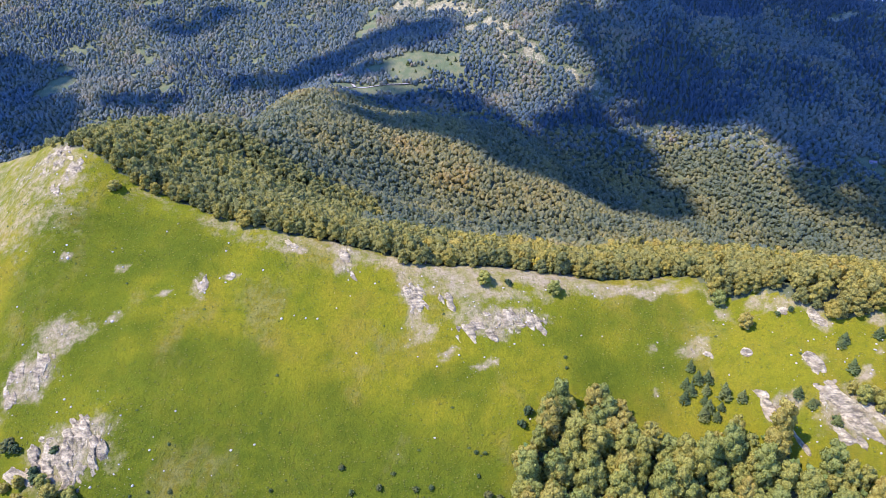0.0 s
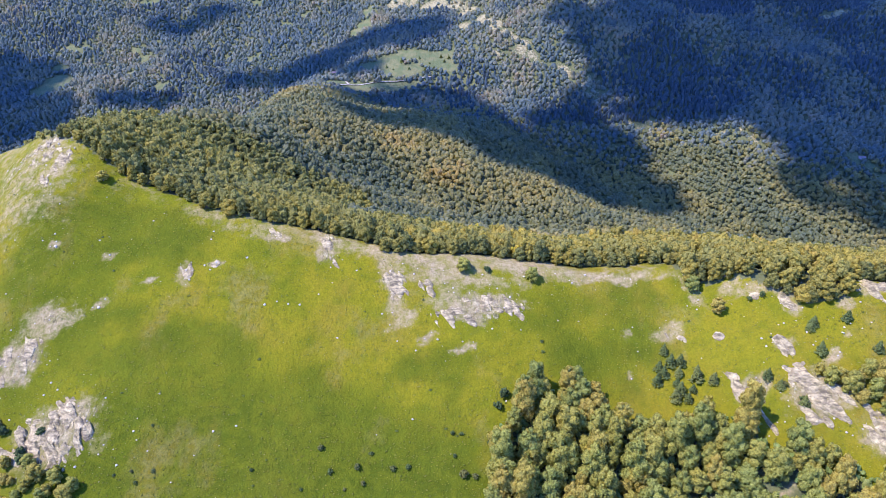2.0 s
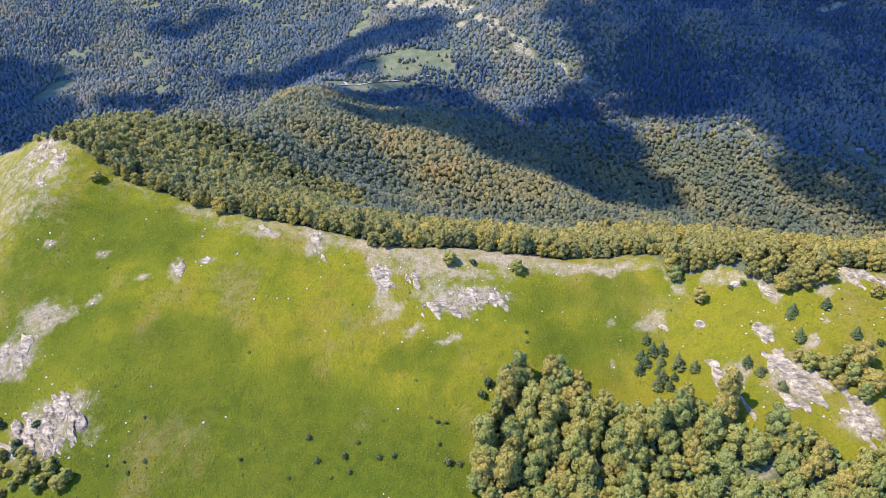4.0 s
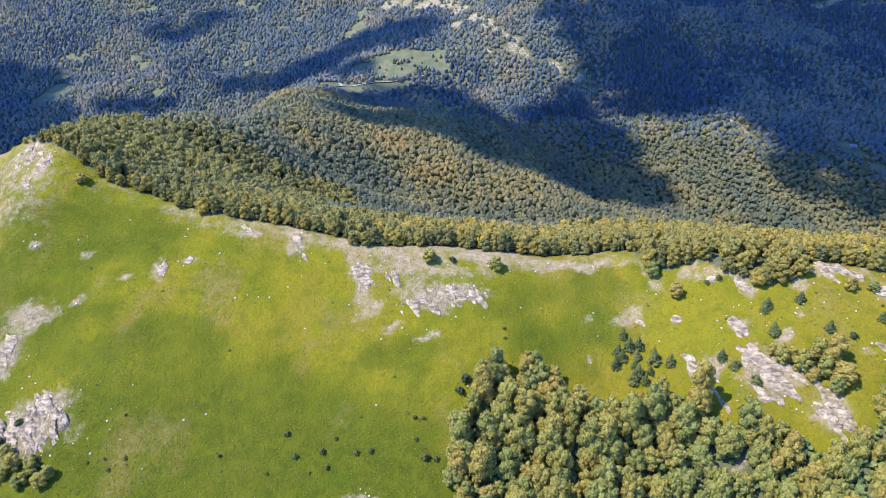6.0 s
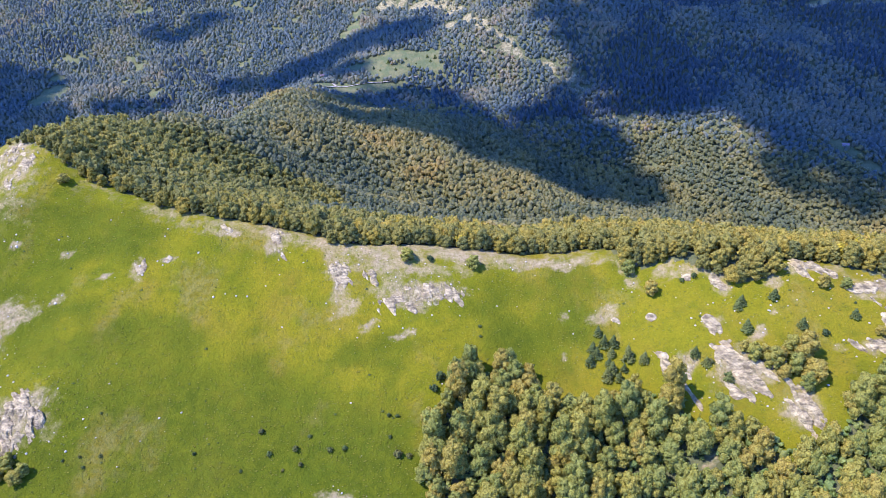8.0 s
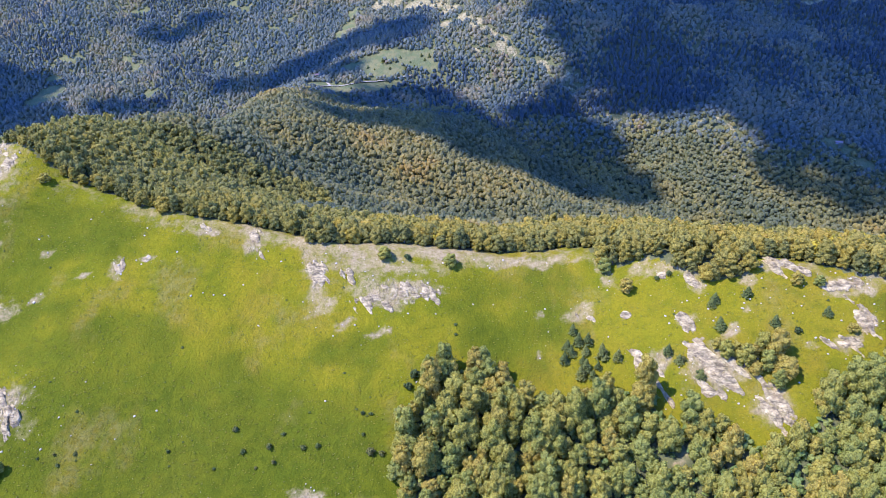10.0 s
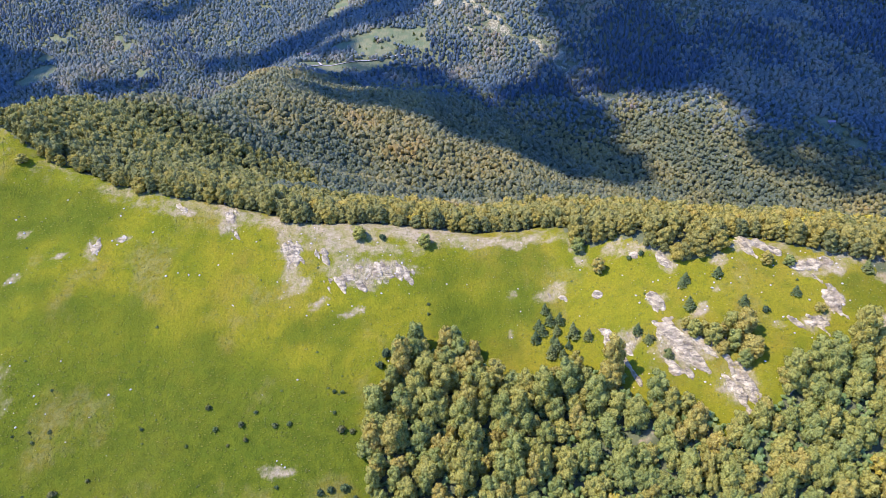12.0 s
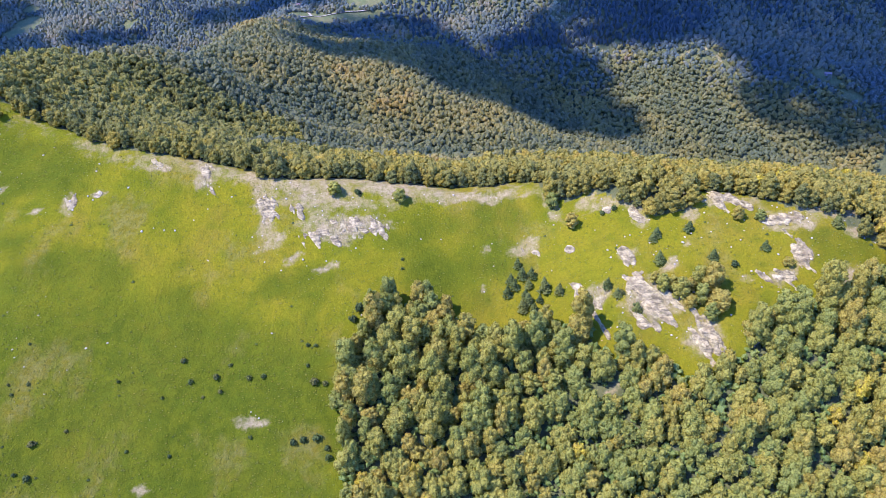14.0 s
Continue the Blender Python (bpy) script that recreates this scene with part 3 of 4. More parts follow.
def beech_meshes(high, wide, low, material):
    cv, cf = crown(high, wide, low, 17, ICO_V, ICO_F, 42, 0.052)
    leaves = mesh_of("crown", cv, cf, material, False)
    limbs = [tube([(0, 0, -0.8), (0.05, 0, low * 0.6), (0.15, 0.1, low + 1.5), (0.1, 0.2, high * 0.7)], [0.36, 0.27, 0.2, 0.06])]
    for i in range(5):
        a, z = i * 1.26 + rng.uniform(-0.3, 0.3), low + rng.uniform(-0.4, 1.5)
        e = wide * 0.34
        limbs.append(tube([(0.1, 0.05, z), (0.5 * e * np.cos(a), 0.5 * e * np.sin(a), z + 1.4), (e * np.cos(a), e * np.sin(a), z + 3)], [0.13, 0.09, 0.03], 5))
    tv, tf = joined(limbs)
    return leaves, mesh_of("trunk", tv, tf, BARK)


def spruce_meshes(high, wide):
    """A ragged cone of drooping sprays round a straight trunk."""
    n = 230
    u = rng.uniform(0, 1, n) ** 1.25
    a = rng.uniform(0, 6.28, n)
    tier = 0.88 + 0.16 * np.sin(u * 48)
    r = 0.5 * wide * (1 - u) ** 0.78 * tier * rng.uniform(0.55, 1.1, n) + 0.05
    c = np.stack([r * np.cos(a), r * np.sin(a), 0.35 + (high - 0.8) * u - 0.12 * r], -1)
    q = (0.16 + 0.34 * (1 - u)) * rng.uniform(0.7, 1.25, n) * wide / 4.6
    core = lumps([(0, 0, high * 0.4)], [[wide * 0.22, wide * 0.22, high * 0.42]], BALL_V, BALL_F, 0.15, 1.0)
    v, f = joined([core, lumps(c, np.stack([q * 1.15, q * 1.15, q * 0.8], -1), OCT_V, OCT_F, 0.35, 1.0)])
    crown = mesh_of("crown", v, f, SPRUCE, False)
    tv, tf = tube([(0, 0, -0.7), (0, 0, high * 0.5), (0, 0, high * 0.98)], [0.17, 0.1, 0.02], 6)
    return crown, mesh_of("trunk", tv, tf, BARK)


def shrub_meshes(high, wide, clumps):
    pts = crown_points(clumps, high * 0.9, wide, 0.1, 4)
    v, f = joined([lumps(pts, rng.uniform(0.5, 1.0, clumps) * wide / 7, ICO_V, ICO_F, 0.35, 0.8),
                   lumps([(0, 0, high * 0.4)], [[wide * 0.34, wide * 0.34, high * 0.42]], BALL_V, BALL_F, 0.15, 1.0)])
    leaves = mesh_of("foliage", v, f, SHRUB)
    stems = [tube([(0, 0, -0.4), (0.2 * np.cos(a), 0.2 * np.sin(a), high * 0.3), (0.3 * wide * np.cos(a), 0.3 * wide * np.sin(a), high * 0.7)], [0.07, 0.05, 0.02], 5)
             for a in (0.3, 2.3, 4.4)]
    tv, tf = joined(stems)
    return leaves, mesh_of("stem", tv, tf, BARK)


def stand(x, y, sink=0.25):
    return float(land(x, y)) - sink


def scatter(x0, x1, y0, y1, step, jitter=0.42):
    xs, ys = np.meshgrid(np.arange(x0, x1, step), np.arange(y0, y1, step))
    xs[1::2] += step / 2
    return ((xs + rng.uniform(-jitter, jitter, xs.shape) * step).ravel(), (ys + rng.uniform(-jitter, jitter, ys.shape) * step).ravel())


BEECH_SIZES = ((13.0, 9.4, 0.6), (15.0, 9.0, 0.8), (11.5, 10.2, 0.5), (16.0, 9.6, 0.8), (11.0, 8.4, 0.4), (13.5, 7.8, 0.6))
BEECHES = [beech_meshes(h, w, l, BEECH) for h, w, l in BEECH_SIZES]
RIDGE_BEECHES = [beech_meshes(h, w, l, RIDGE_BEECH) for h, w, l in BEECH_SIZES]
placed = {}


def put_tree(kind, meshes, i, x, y, scale, label, group, category="tree", tall=1.0):
    """One tree; each kind is built once and then copied."""
    key = (kind, i)
    m = pose(x, y, stand(x, y), rng.uniform(-3, 3), rng.uniform(-3, 3), rng.uniform(0, 360))
    if key not in placed:
        crown, trunk = meshes[i]
        base = tagged(new(kind), label, category, group)
        part("foliage" if "shrub" in kind else "crown", crown, base)
        part("stem" if "shrub" in kind else "trunk", trunk, base)
        placed[key] = base
        base.matrix_basis = m
        ob = base
    else:
        ob = copy_thing(placed[key], m)
    ob.scale = (scale, scale, scale * tall)
    return tagged(ob, label, category, group)


# the wood at the foot of the meadow and the front of the ridge forest, tree by tree
fx, fy = scatter(25, 330, 120, 275, 6.7, 0.5)
keep = inside(fx, fy, WOOD_EDGE) & (patches(fx, fy, SCARS_LOW, 1.2) < 0.4) & (rng.uniform(0, 1, len(fx)) < 0.96)
fx, fy = fx[keep], fy[keep]
near = (fy > 176) & (fx < 300)
one = near & ((fy > 218) | ((fx < 112) & (fy > 196)))
WOOD_LABEL = "round-crowned beech turning from green to rust in a dense wood"
for x, y in zip(fx[one], fy[one]):
    big = rng.uniform(0.68, 1.25)
    put_tree("beech_tree", BEECHES, int(rng.integers(6)), x, y, big, WOOD_LABEL, "beeches of the lower wood", tall=rng.uniform(0.85, 1.7))
mass = [np.stack([fx[~one], fy[~one]], -1)]


def dwarf(x):
    """Trees shrink towards the bare western summit."""
    return 0.42 + 0.58 * smoothstep(-240, -190, x)


EDGE_LABEL = "olive-green beech at the front of the ridge forest"
for x in np.arange(-242, 330, 6.0):
    x = x + rng.uniform(-2.0, 2.0)
    y = float(crest_y(x) + tree_line(np.array(x))) + rng.uniform(0, 3)
    put_tree("ridge_beech_tree", RIDGE_BEECHES, int(rng.integers(6)), x, y, rng.uniform(0.55, 0.95) * dwarf(x), EDGE_LABEL, "beeches along the ridge", tall=rng.uniform(0.8, 1.15))


def in_gully(x, y):
    """The hollow behind the ridge."""
    return (y - crest_y(x) > 85) & (x > -60)


# the rest of the ridge forest, in lighter crowns
fx, fy = scatter(-330, 430, 240, 620, 5.6, 0.6)
keep = wooded(fx, fy) & (fy - crest_y(fx) > tree_line(fx) + 4) & ~in_gully(fx, fy)
mass.append(np.stack([fx[keep], fy[keep]], -1))
mass = np.concatenate(mass)
mass = mass[mass[:, 1] > 156]


def forest(name, spots, crowns, sizes, talls, material, label, tint):
    """A closed canopy in one mesh: every tree takes one of a few crowns, turned and sized by chance."""
    n = len(spots)
    pick = rng.integers(0, len(crowns), n)
    foot = np.stack([spots[:, 0], spots[:, 1], land(spots[:, 0], spots[:, 1]) - 0.3], -1)
    wide = rng.uniform(*sizes, n) * np.where(spots[:, 1] < 470, dwarf(spots[:, 0]), 1)
    high = wide * rng.uniform(*talls, n)
    turn = rng.uniform(0, 6.28, n)
    pieces, tints = [], []
    for i, (cv, cf) in enumerate(crowns):
        m = np.flatnonzero(pick == i)
        c, s = np.cos(turn[m])[:, None], np.sin(turn[m])[:, None]
        v = np.stack([(cv[:, 0] * c - cv[:, 1] * s) * wide[m][:, None], (cv[:, 0] * s + cv[:, 1] * c) * wide[m][:, None], cv[:, 2] * high[m][:, None]], -1) + foot[m][:, None]
        pieces.append((v.reshape(-1, 3), (cf[None] + (len(cv) * np.arange(len(m)))[:, None, None]).reshape(-1, 3)))
        tints.append(np.repeat(tint[m], len(cv)))
    v, f = joined(pieces)
    me = mesh_of(name, v, f, material, False)
    add_attr(me, "tint", np.clip(np.concatenate(tints), 0, 1))
    return tagged(new(name, me), label, "forest", kind="stuff")


# crowns one metre wide and one high, from full to sparse
FULL = [crown(1.0, 1.0, 0.03, 13, ICO_V, ICO_F, 22, 0.06) for _ in range(6)]
MIDDLE = [crown(1.0, 1.0, 0.03, 8, ICO_V, ICO_F, 9, 0.1) for _ in range(6)]
LIGHT = [crown(1.0, 1.0, 0.05, 5, ICO_V, TOP_F, 5, 0.13) for _ in range(6)]
SMALL = [crown(1.0, 1.0, 0.05, 1, ICO_V, TOP_F, 5, 0.15) for _ in range(9)]
BUSHY = [crown(1.0, 1.0, 0.0, 2, ICO_V, TOP_F, 5, 0.15) for _ in range(4)]
SPIRES = [lumps([(0, 0, 0.35)], [[0.42, 0.42, 0.65]], ICO_V, TOP_F, 0.27, 1.0) for _ in range(9)]

ridge_tint = 0.36 + 0.13 * rng.standard_normal(len(mass)) + 0.2 * value_noise(mass[:, 0], mass[:, 1], 50, 31)
ridge_tint += 0.24 * smoothstep(-60, 20, mass[:, 0]) * (mass[:, 1] < 420) * (mass[:, 1] > 262) - 0.16 * smoothstep(-60, -130, mass[:, 0])
low = mass[:, 1] < 262
brow = ~low & (mass[:, 1] - crest_y(mass[:, 0]) < 34)
deep = ~low & ~brow
forest("ridge_forest", mass[brow], MIDDLE, (6.6, 10.2), (1.05, 1.45), RIDGE_MASS, "olive and yellowing beeches crowding the ridge", ridge_tint[brow])
forest("ridge_forest", mass[deep], LIGHT, (6.6, 10.4), (1.0, 1.35), RIDGE_MASS, "dense olive beech forest behind the ridge", ridge_tint[deep])
wood_tint = 0.42 + 0.2 * rng.standard_normal(len(mass)) + 0.3 * value_noise(mass[:, 0], mass[:, 1], 22, 81) + 0.2 * smoothstep(240, 280, mass[:, 0]) * smoothstep(215, 190, mass[:, 1])
wood_tint = np.where(rng.uniform(0, 1, len(mass)) > 0.965, 0.93, np.minimum(wood_tint, 0.84))
forest("lower_wood", mass[low], FULL, (6.4, 10.4), (1.2, 1.9), BEECH_MASS, "dense mixed beech wood on the lower slope", wood_tint[low])

gx, gy = scatter(25, 330, 156, 275, 3.5)
keep = inside(gx, gy, WOOD_EDGE) & (patches(gx, gy, SCARS_LOW, 1.2) < 0.4)
under = np.stack([gx, gy], -1)[keep]
forest("wood_undergrowth", under, BUSHY, (3.2, 5.8), (0.7, 1.3), UNDERGROWTH, "bright green saplings and undergrowth between the beeches", rng.uniform(0, 0.8, len(under)))

# the country beyond: broadleaf with dark spruce among it
fx, fy = scatter(-900, 950, 380, 1160, 5.0, 0.9)
far_x, far_y = scatter(-1250, 1250, 1160, 1800, 5.5, 0.95)
fx, fy = np.concatenate([fx, far_x]), np.concatenate([fy, far_y])
keep = wooded(fx, fy) & (np.abs(fx) < 0.72 * fy + 60) & (fy - crest_y(fx) > 0) & (in_gully(fx, fy) | ~((fy < 620) & (fx > -330) & (fx < 430))) & ~((fx < -330) & (fy < 1130) & (fx * fx > 160000))
keep &= rng.uniform(0, 1, len(fx)) > 0.93 * (patches(fx, fy, FAR_ROCKY, 1.35, 12, 30) > 0.25)
fx, fy = fx[keep], fy[keep]
# spruce clusters, denser eastward, also stand in for gully and cloud shade
dark = ((value_noise(fx, fy, 130, 41) * 0.8 + 0.5 * value_noise(fx, fy, 45, 42) + rng.uniform(-0.4, 0.4, len(fx)) + 0.5 * smoothstep(120, 330, fx) + 0.4 * smoothstep(900, 1250, fy) * (0.2 + 0.8 * smoothstep(-150, 150, fx)) - 0.66) > 0.05) & (fy > 960 + 110 * smoothstep(80, 200, fx))
mid = fy + 0.25 * np.maximum(-100 - fx, 0) + 0.11 * np.maximum(fx + 100, 0) + 0.35 * np.maximum(fx - 430, 0) + 30 * value_noise(fx, fy, 60, 43) + rng.uniform(-50, 50, len(fx)) < 1080
spots = np.stack([fx, fy], -1)
# crests and slopes whose sunlight is put into the leaf tint
sunlit_tint = patches(fx, fy, ((-185, 960, 45, 190), (40, 800, 170, 45), (320, 930, 70, 90), (-60, 850, 120, 60)), 1.3)
# the lower tint before y 760 stands in for shade near the gully
tint = np.clip(0.4 + 0.1 * rng.standard_normal(len(fx)) + 0.34 * value_noise(fx, fy, 70, 31) + 0.26 * value_noise(fx, fy, 26, 32) + 0.17 * sunlit_tint - 0.14 * ((fy < 760) & (fx < 60)) - 0.1 * (value_noise(fx, fy, 45, 42) > 0.3), 0, 1)
near_mid = mid & (fy < 800)
mid_far = mid & ~near_mid
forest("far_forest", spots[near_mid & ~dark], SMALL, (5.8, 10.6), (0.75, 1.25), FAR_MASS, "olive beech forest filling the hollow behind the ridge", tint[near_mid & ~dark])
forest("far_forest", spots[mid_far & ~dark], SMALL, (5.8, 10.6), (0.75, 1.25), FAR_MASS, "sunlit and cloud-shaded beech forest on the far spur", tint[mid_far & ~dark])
forest("far_forest", spots[~mid & ~dark], SPIRES, (5.0, 9.6), (0.7, 1.15), MOUNTAIN_MASS, "mixed forest on the far mountain, haze greyed into its green", tint[~mid & ~dark])
forest("far_spruce_forest", spots[dark], SPIRES, (4.2, 6.6), (1.3, 1.9), SPRUCE_MASS, "dark spruce standing among the far beeches, tinted blue for haze", rng.uniform(0, 1, int(dark.sum())))

# single conifers, bushes and shrubs on the meadow
SPRUCES = [spruce_meshes(h, w) for h, w in ((8.6, 6.4), (7.0, 5.8), (5.8, 5.2))]
GROVE = ((122, 281), (118, 273), (124, 275), (129, 275), (116, 267), (125, 265), (123, 259), (129, 258), (135, 267), (142, 264), (120, 270), (127, 270), (126, 262), (132, 262))
LONE_SPRUCE = ((165, 259), (169, 254), (177, 245), (190, 276), (191, 265), (208, 278), (216, 262), (241, 263), (277, 270), (192, 278))
for j, (x, y) in enumerate(GROVE):
    put_tree("spruce_tree", SPRUCES, j % 2, x, y, rng.uniform(0.72, 1.05), "dark green spruce in a small meadow grove", "spruces of the grove")
for j, (x, y) in enumerate(LONE_SPRUCE):
    put_tree("spruce_tree", SPRUCES, 1 + j % 2, x, y, rng.uniform(0.8, 1.1), "small dark spruce among limestone outcrops", "spruces among the rocks")
SADDLE = ((-62, 1232), (-30, 1240), (-12, 1228), (8, 1244), (14, 1232), (-48, 1214), (-20, 1212), (-88, 1224), (-76, 1216), (22, 1240), (-4, 1216), (-112, 1160), (-96, 1190))
for j, (x, y) in enumerate(SADDLE):
    put_tree("spruce_tree", SPRUCES, j % 3, x, y, rng.uniform(0.6, 1.0), "small dark spruce on the far saddle pasture", "spruces on the saddle")
for x, y, s, t in ((59, 320, 1.05, 1), (152, 295, 1.0, 1), (143, 311, 0.95, 1), (22, 323, 0.95, 0.72), (-191, 376, 0.9, 0.7), (232, 279, 0.7, 1), (242, 277, 0.75, 1), (249, 254, 0.6, 0.9)):
    put_tree("beech_tree", BEECHES, int(rng.integers(6)), x, y, 0.85 * s, "lone dense-crowned beech on the open meadow", "lone beeches", tall=0.85 * t)
for x, y, s in ((187, 256, 0.65), (190, 251, 0.95), (195, 251, 0.7), (197, 246, 1.0), (202, 249, 0.75), (207, 252, 0.9), (212, 247, 1.25), (206, 243, 0.8), (213, 239, 1.3), (201, 242, 0.7), (209, 235, 0.8)):
    put_tree("beech_tree", BEECHES, int(rng.integers(6)), x, y, 0.85 * s, "dusky beech in a clump above the limestone cliff", "beeches above the cliff", tall=rng.uniform(0.85, 1.2))
for x, y, s in ((-171, 218, 0.6), (-180, 212, 0.7), (-176, 204, 0.8), (-184, 221, 0.7), (-188, 210, 0.8), (-192, 226, 0.7), (-180, 220, 0.55), (-172, 216, 0.73), (-168, 219, 0.9), (-160, 213, 0.64), (-158, 217, 0.81), (-175, 214, 0.55), (-162, 211, 0.73), (-152, 211, 0.9), (-185, 227, 0.64), (-173, 225, 0.81), (-159, 221, 0.55), (-149, 214, 0.73)):
    put_tree("beech_tree", BEECHES, int(rng.integers(6)), x, y, 0.8 * s, "lone dense-crowned beech on the open meadow", "lone beeches", tall=0.8)
SHRUBS = [shrub_meshes(h, w, 46) for h, w in ((2.0, 2.6), (1.6, 2.4), (2.6, 2.4))]
BUSHES = ((35, 324, 2.6), (168, 297, 2), (174, 297, 2), (225, 257, 2.4), (-178, 228, 4), (171, 254, 2), (177, 247, 2), (-108, 198, 2.6), (-45, 234, 1.8), (-40, 225, 1.8),
          (-22, 233, 1.5), (-28, 227, 2), (-12, 227, 1.9), (-5, 228, 1.9), (20, 225, 2.6), (25, 225, 1.9), (12, 201, 2.4), (17, 202, 2.1), (23, 203, 2.7), (28, 199, 2.1), (29, 195, 2.1), (-44, 195, 1.2))
MORE_BUSHES = ((-106, 185, 2.4), (-112, 186, 1.3), (-64, 196, 1.2), (16, 233, 1.4), (15, 242, 1.4), (19, 242, 1.4), (-33, 219, 1.2), (-25, 221, 1.5), (-8, 203, 1.4), (-52, 218, 1.2), (-75, 225, 1.2),
               (61, 286, 1.2), (61, 281, 1.2), (40, 259, 3.2), (37, 254, 2.9), (33, 239, 3.4), (267, 242, 2.7), (-118, 223, 1.3), (-124, 218, 1.3), (-94, 204, 1.2), (35, 208, 2.8), (-160, 219, 2.9),
               (-180, 231, 3.0), (-174, 239, 2.7), (-197, 243, 5.0), (-193, 241, 3.1), (-123, 241, 1.0), (-134, 220, 1.0), (-127, 222, 1.0))
for j, (x, y, r) in enumerate(BUSHES + MORE_BUSHES):
    put_tree("meadow_shrub", SHRUBS, j % 3, x, y, r * 0.62, "dark green rounded shrub on the grassy slope", "shrubs on the meadow", "shrub")


# tussocks, the coarse grain of the grass
ux, uy = scatter(-265, 305, 165, 400, 1.55, 0.55)
want = 0.55 + 0.3 * value_noise(ux, uy, 26, 71) + 0.25 * patches(ux, uy, LUSH_SHADE, 1.5)
keep = (rng.uniform(0, 1, len(ux)) < want) & (uy < crest_y(ux) - 6) & (rng.uniform(0, 1, len(ux)) < 0.6) & ~inside(ux, uy, WOOD_EDGE) & (patches(ux, uy, ROCKY, 1.2) < 0.3) & (patches(ux, uy, SCARS + SCARS_WEST + SCARS_EAST + SCARS_LOW, 1.2) < 0.35)
ux, uy = ux[keep], uy[keep]
ur = rng.uniform(0.22, 0.55, len(ux)) * (1 + 0.9 * (rng.uniform(0, 1, len(ux)) > 0.994))
uv, uf = lumps(np.stack([ux, uy, land(ux, uy) + 0.05], -1), np.stack([ur * 1.1, ur, ur * 0.85], -1), OCT_V, OCT_F, 0.35, 1.0)
tuft_mesh = mesh_of("grass_tussocks", uv, uf, TUSSOCK, False)
add_attr(tuft_mesh, "tint", np.repeat(np.where(ur > 0.62, 0.0, np.clip(0.55 + 0.18 * rng.standard_normal(len(ux)), 0.32, 1)), len(OCT_V)))
tagged(new("grass_tussocks", tuft_mesh), "coarse green and straw grass tussocks over the slope", "grass", kind="stuff")

# ---- limestone ----
def rock_mesh(seed, sx, sy, sz, ball_v, ball_f):
    """A broken slab: a ball cut back to bedding planes, joints and a few chance breaks."""
    r = np.random.default_rng(seed)
    axes = np.array([(1, 0, 0), (-1, 0, 0), (0, 1, 0), (0, -1, 0), (0, 0, 1), (0, 0, -1)], float) + r.normal(scale=0.14, size=(6, 3))
    cuts = r.normal(size=(7, 3))
    n = np.concatenate([axes, cuts])
    n /= np.linalg.norm(n, axis=1)[:, None]
    d = np.concatenate([r.uniform(0.5, 0.72, 6), r.uniform(0.62, 0.9, 7)])
    v = ball_v
    reach = np.min(np.where(v @ n.T > 0.05, d / np.maximum(v @ n.T, 0.05), 9), axis=1)
    v = v * np.minimum(reach, 1.15)[:, None]
    v = v * (1 + 0.018 * r.standard_normal((len(v), 1)))
    return mesh_of("rock", v * np.array([sx, sy, sz]) * 1.35, ball_f, LIMESTONE, False)


SHAPES = ((1, 0.8, 0.7), (1.2, 0.7, 0.55), (0.8, 0.8, 0.9), (1.4, 0.8, 0.6), (0.9, 0.6, 1.1), (1.1, 1.0, 0.5))
PEBBLES = [rock_mesh(s + 40, *d, BALL_V, BALL_F) for s, d in enumerate(SHAPES)]
for pebble in PEBBLES:
    pebble.materials[0] = STONE
BLOCKS = [rock_mesh(s + 20, *d, BALL_V, BALL_F) for s, d in enumerate(SHAPES)]
# outcrops: x, y, half width, half depth, size of the blocks, how many
OUTCROPS = ((-168, 238, 16, 12, 2.6, 26), (-160, 229, 10, 5, 2.6, 8), (-206, 270, 7, 16, 0.9, 24), (38, 305, 22, 7, 1.3, 22), (16, 299, 12, 4, 1.5, 8), (-15, 314, 5, 8, 1.6, 14), (-53, 335, 4, 8, 1.8, 12))
SMALL_CROPS = ((-234, 398, 12, 9, 1.2, 10), (-226, 376, 6, 10, 1.2, 8), (171, 298, 5, 2.5, 1.8, 8), (246, 249, 8, 2, 2.1, 12), (129, 291, 5, 4, 1.2, 8), (254, 276, 10, 3, 1.5, 14), (3, 314, 3, 2, 1.9, 6), (150, 284, 3, 2, 1.6, 5),
               (186, 290, 3, 3, 2.0, 6), (-197, 276, 7, 12, 0.7, 14), (-219, 385, 5, 8, 1.5, 10), (-240, 408, 18, 3, 1.6, 14), (-112, 323, 5, 3, 1.3, 7), (-127, 317, 3, 6, 1.5, 8))
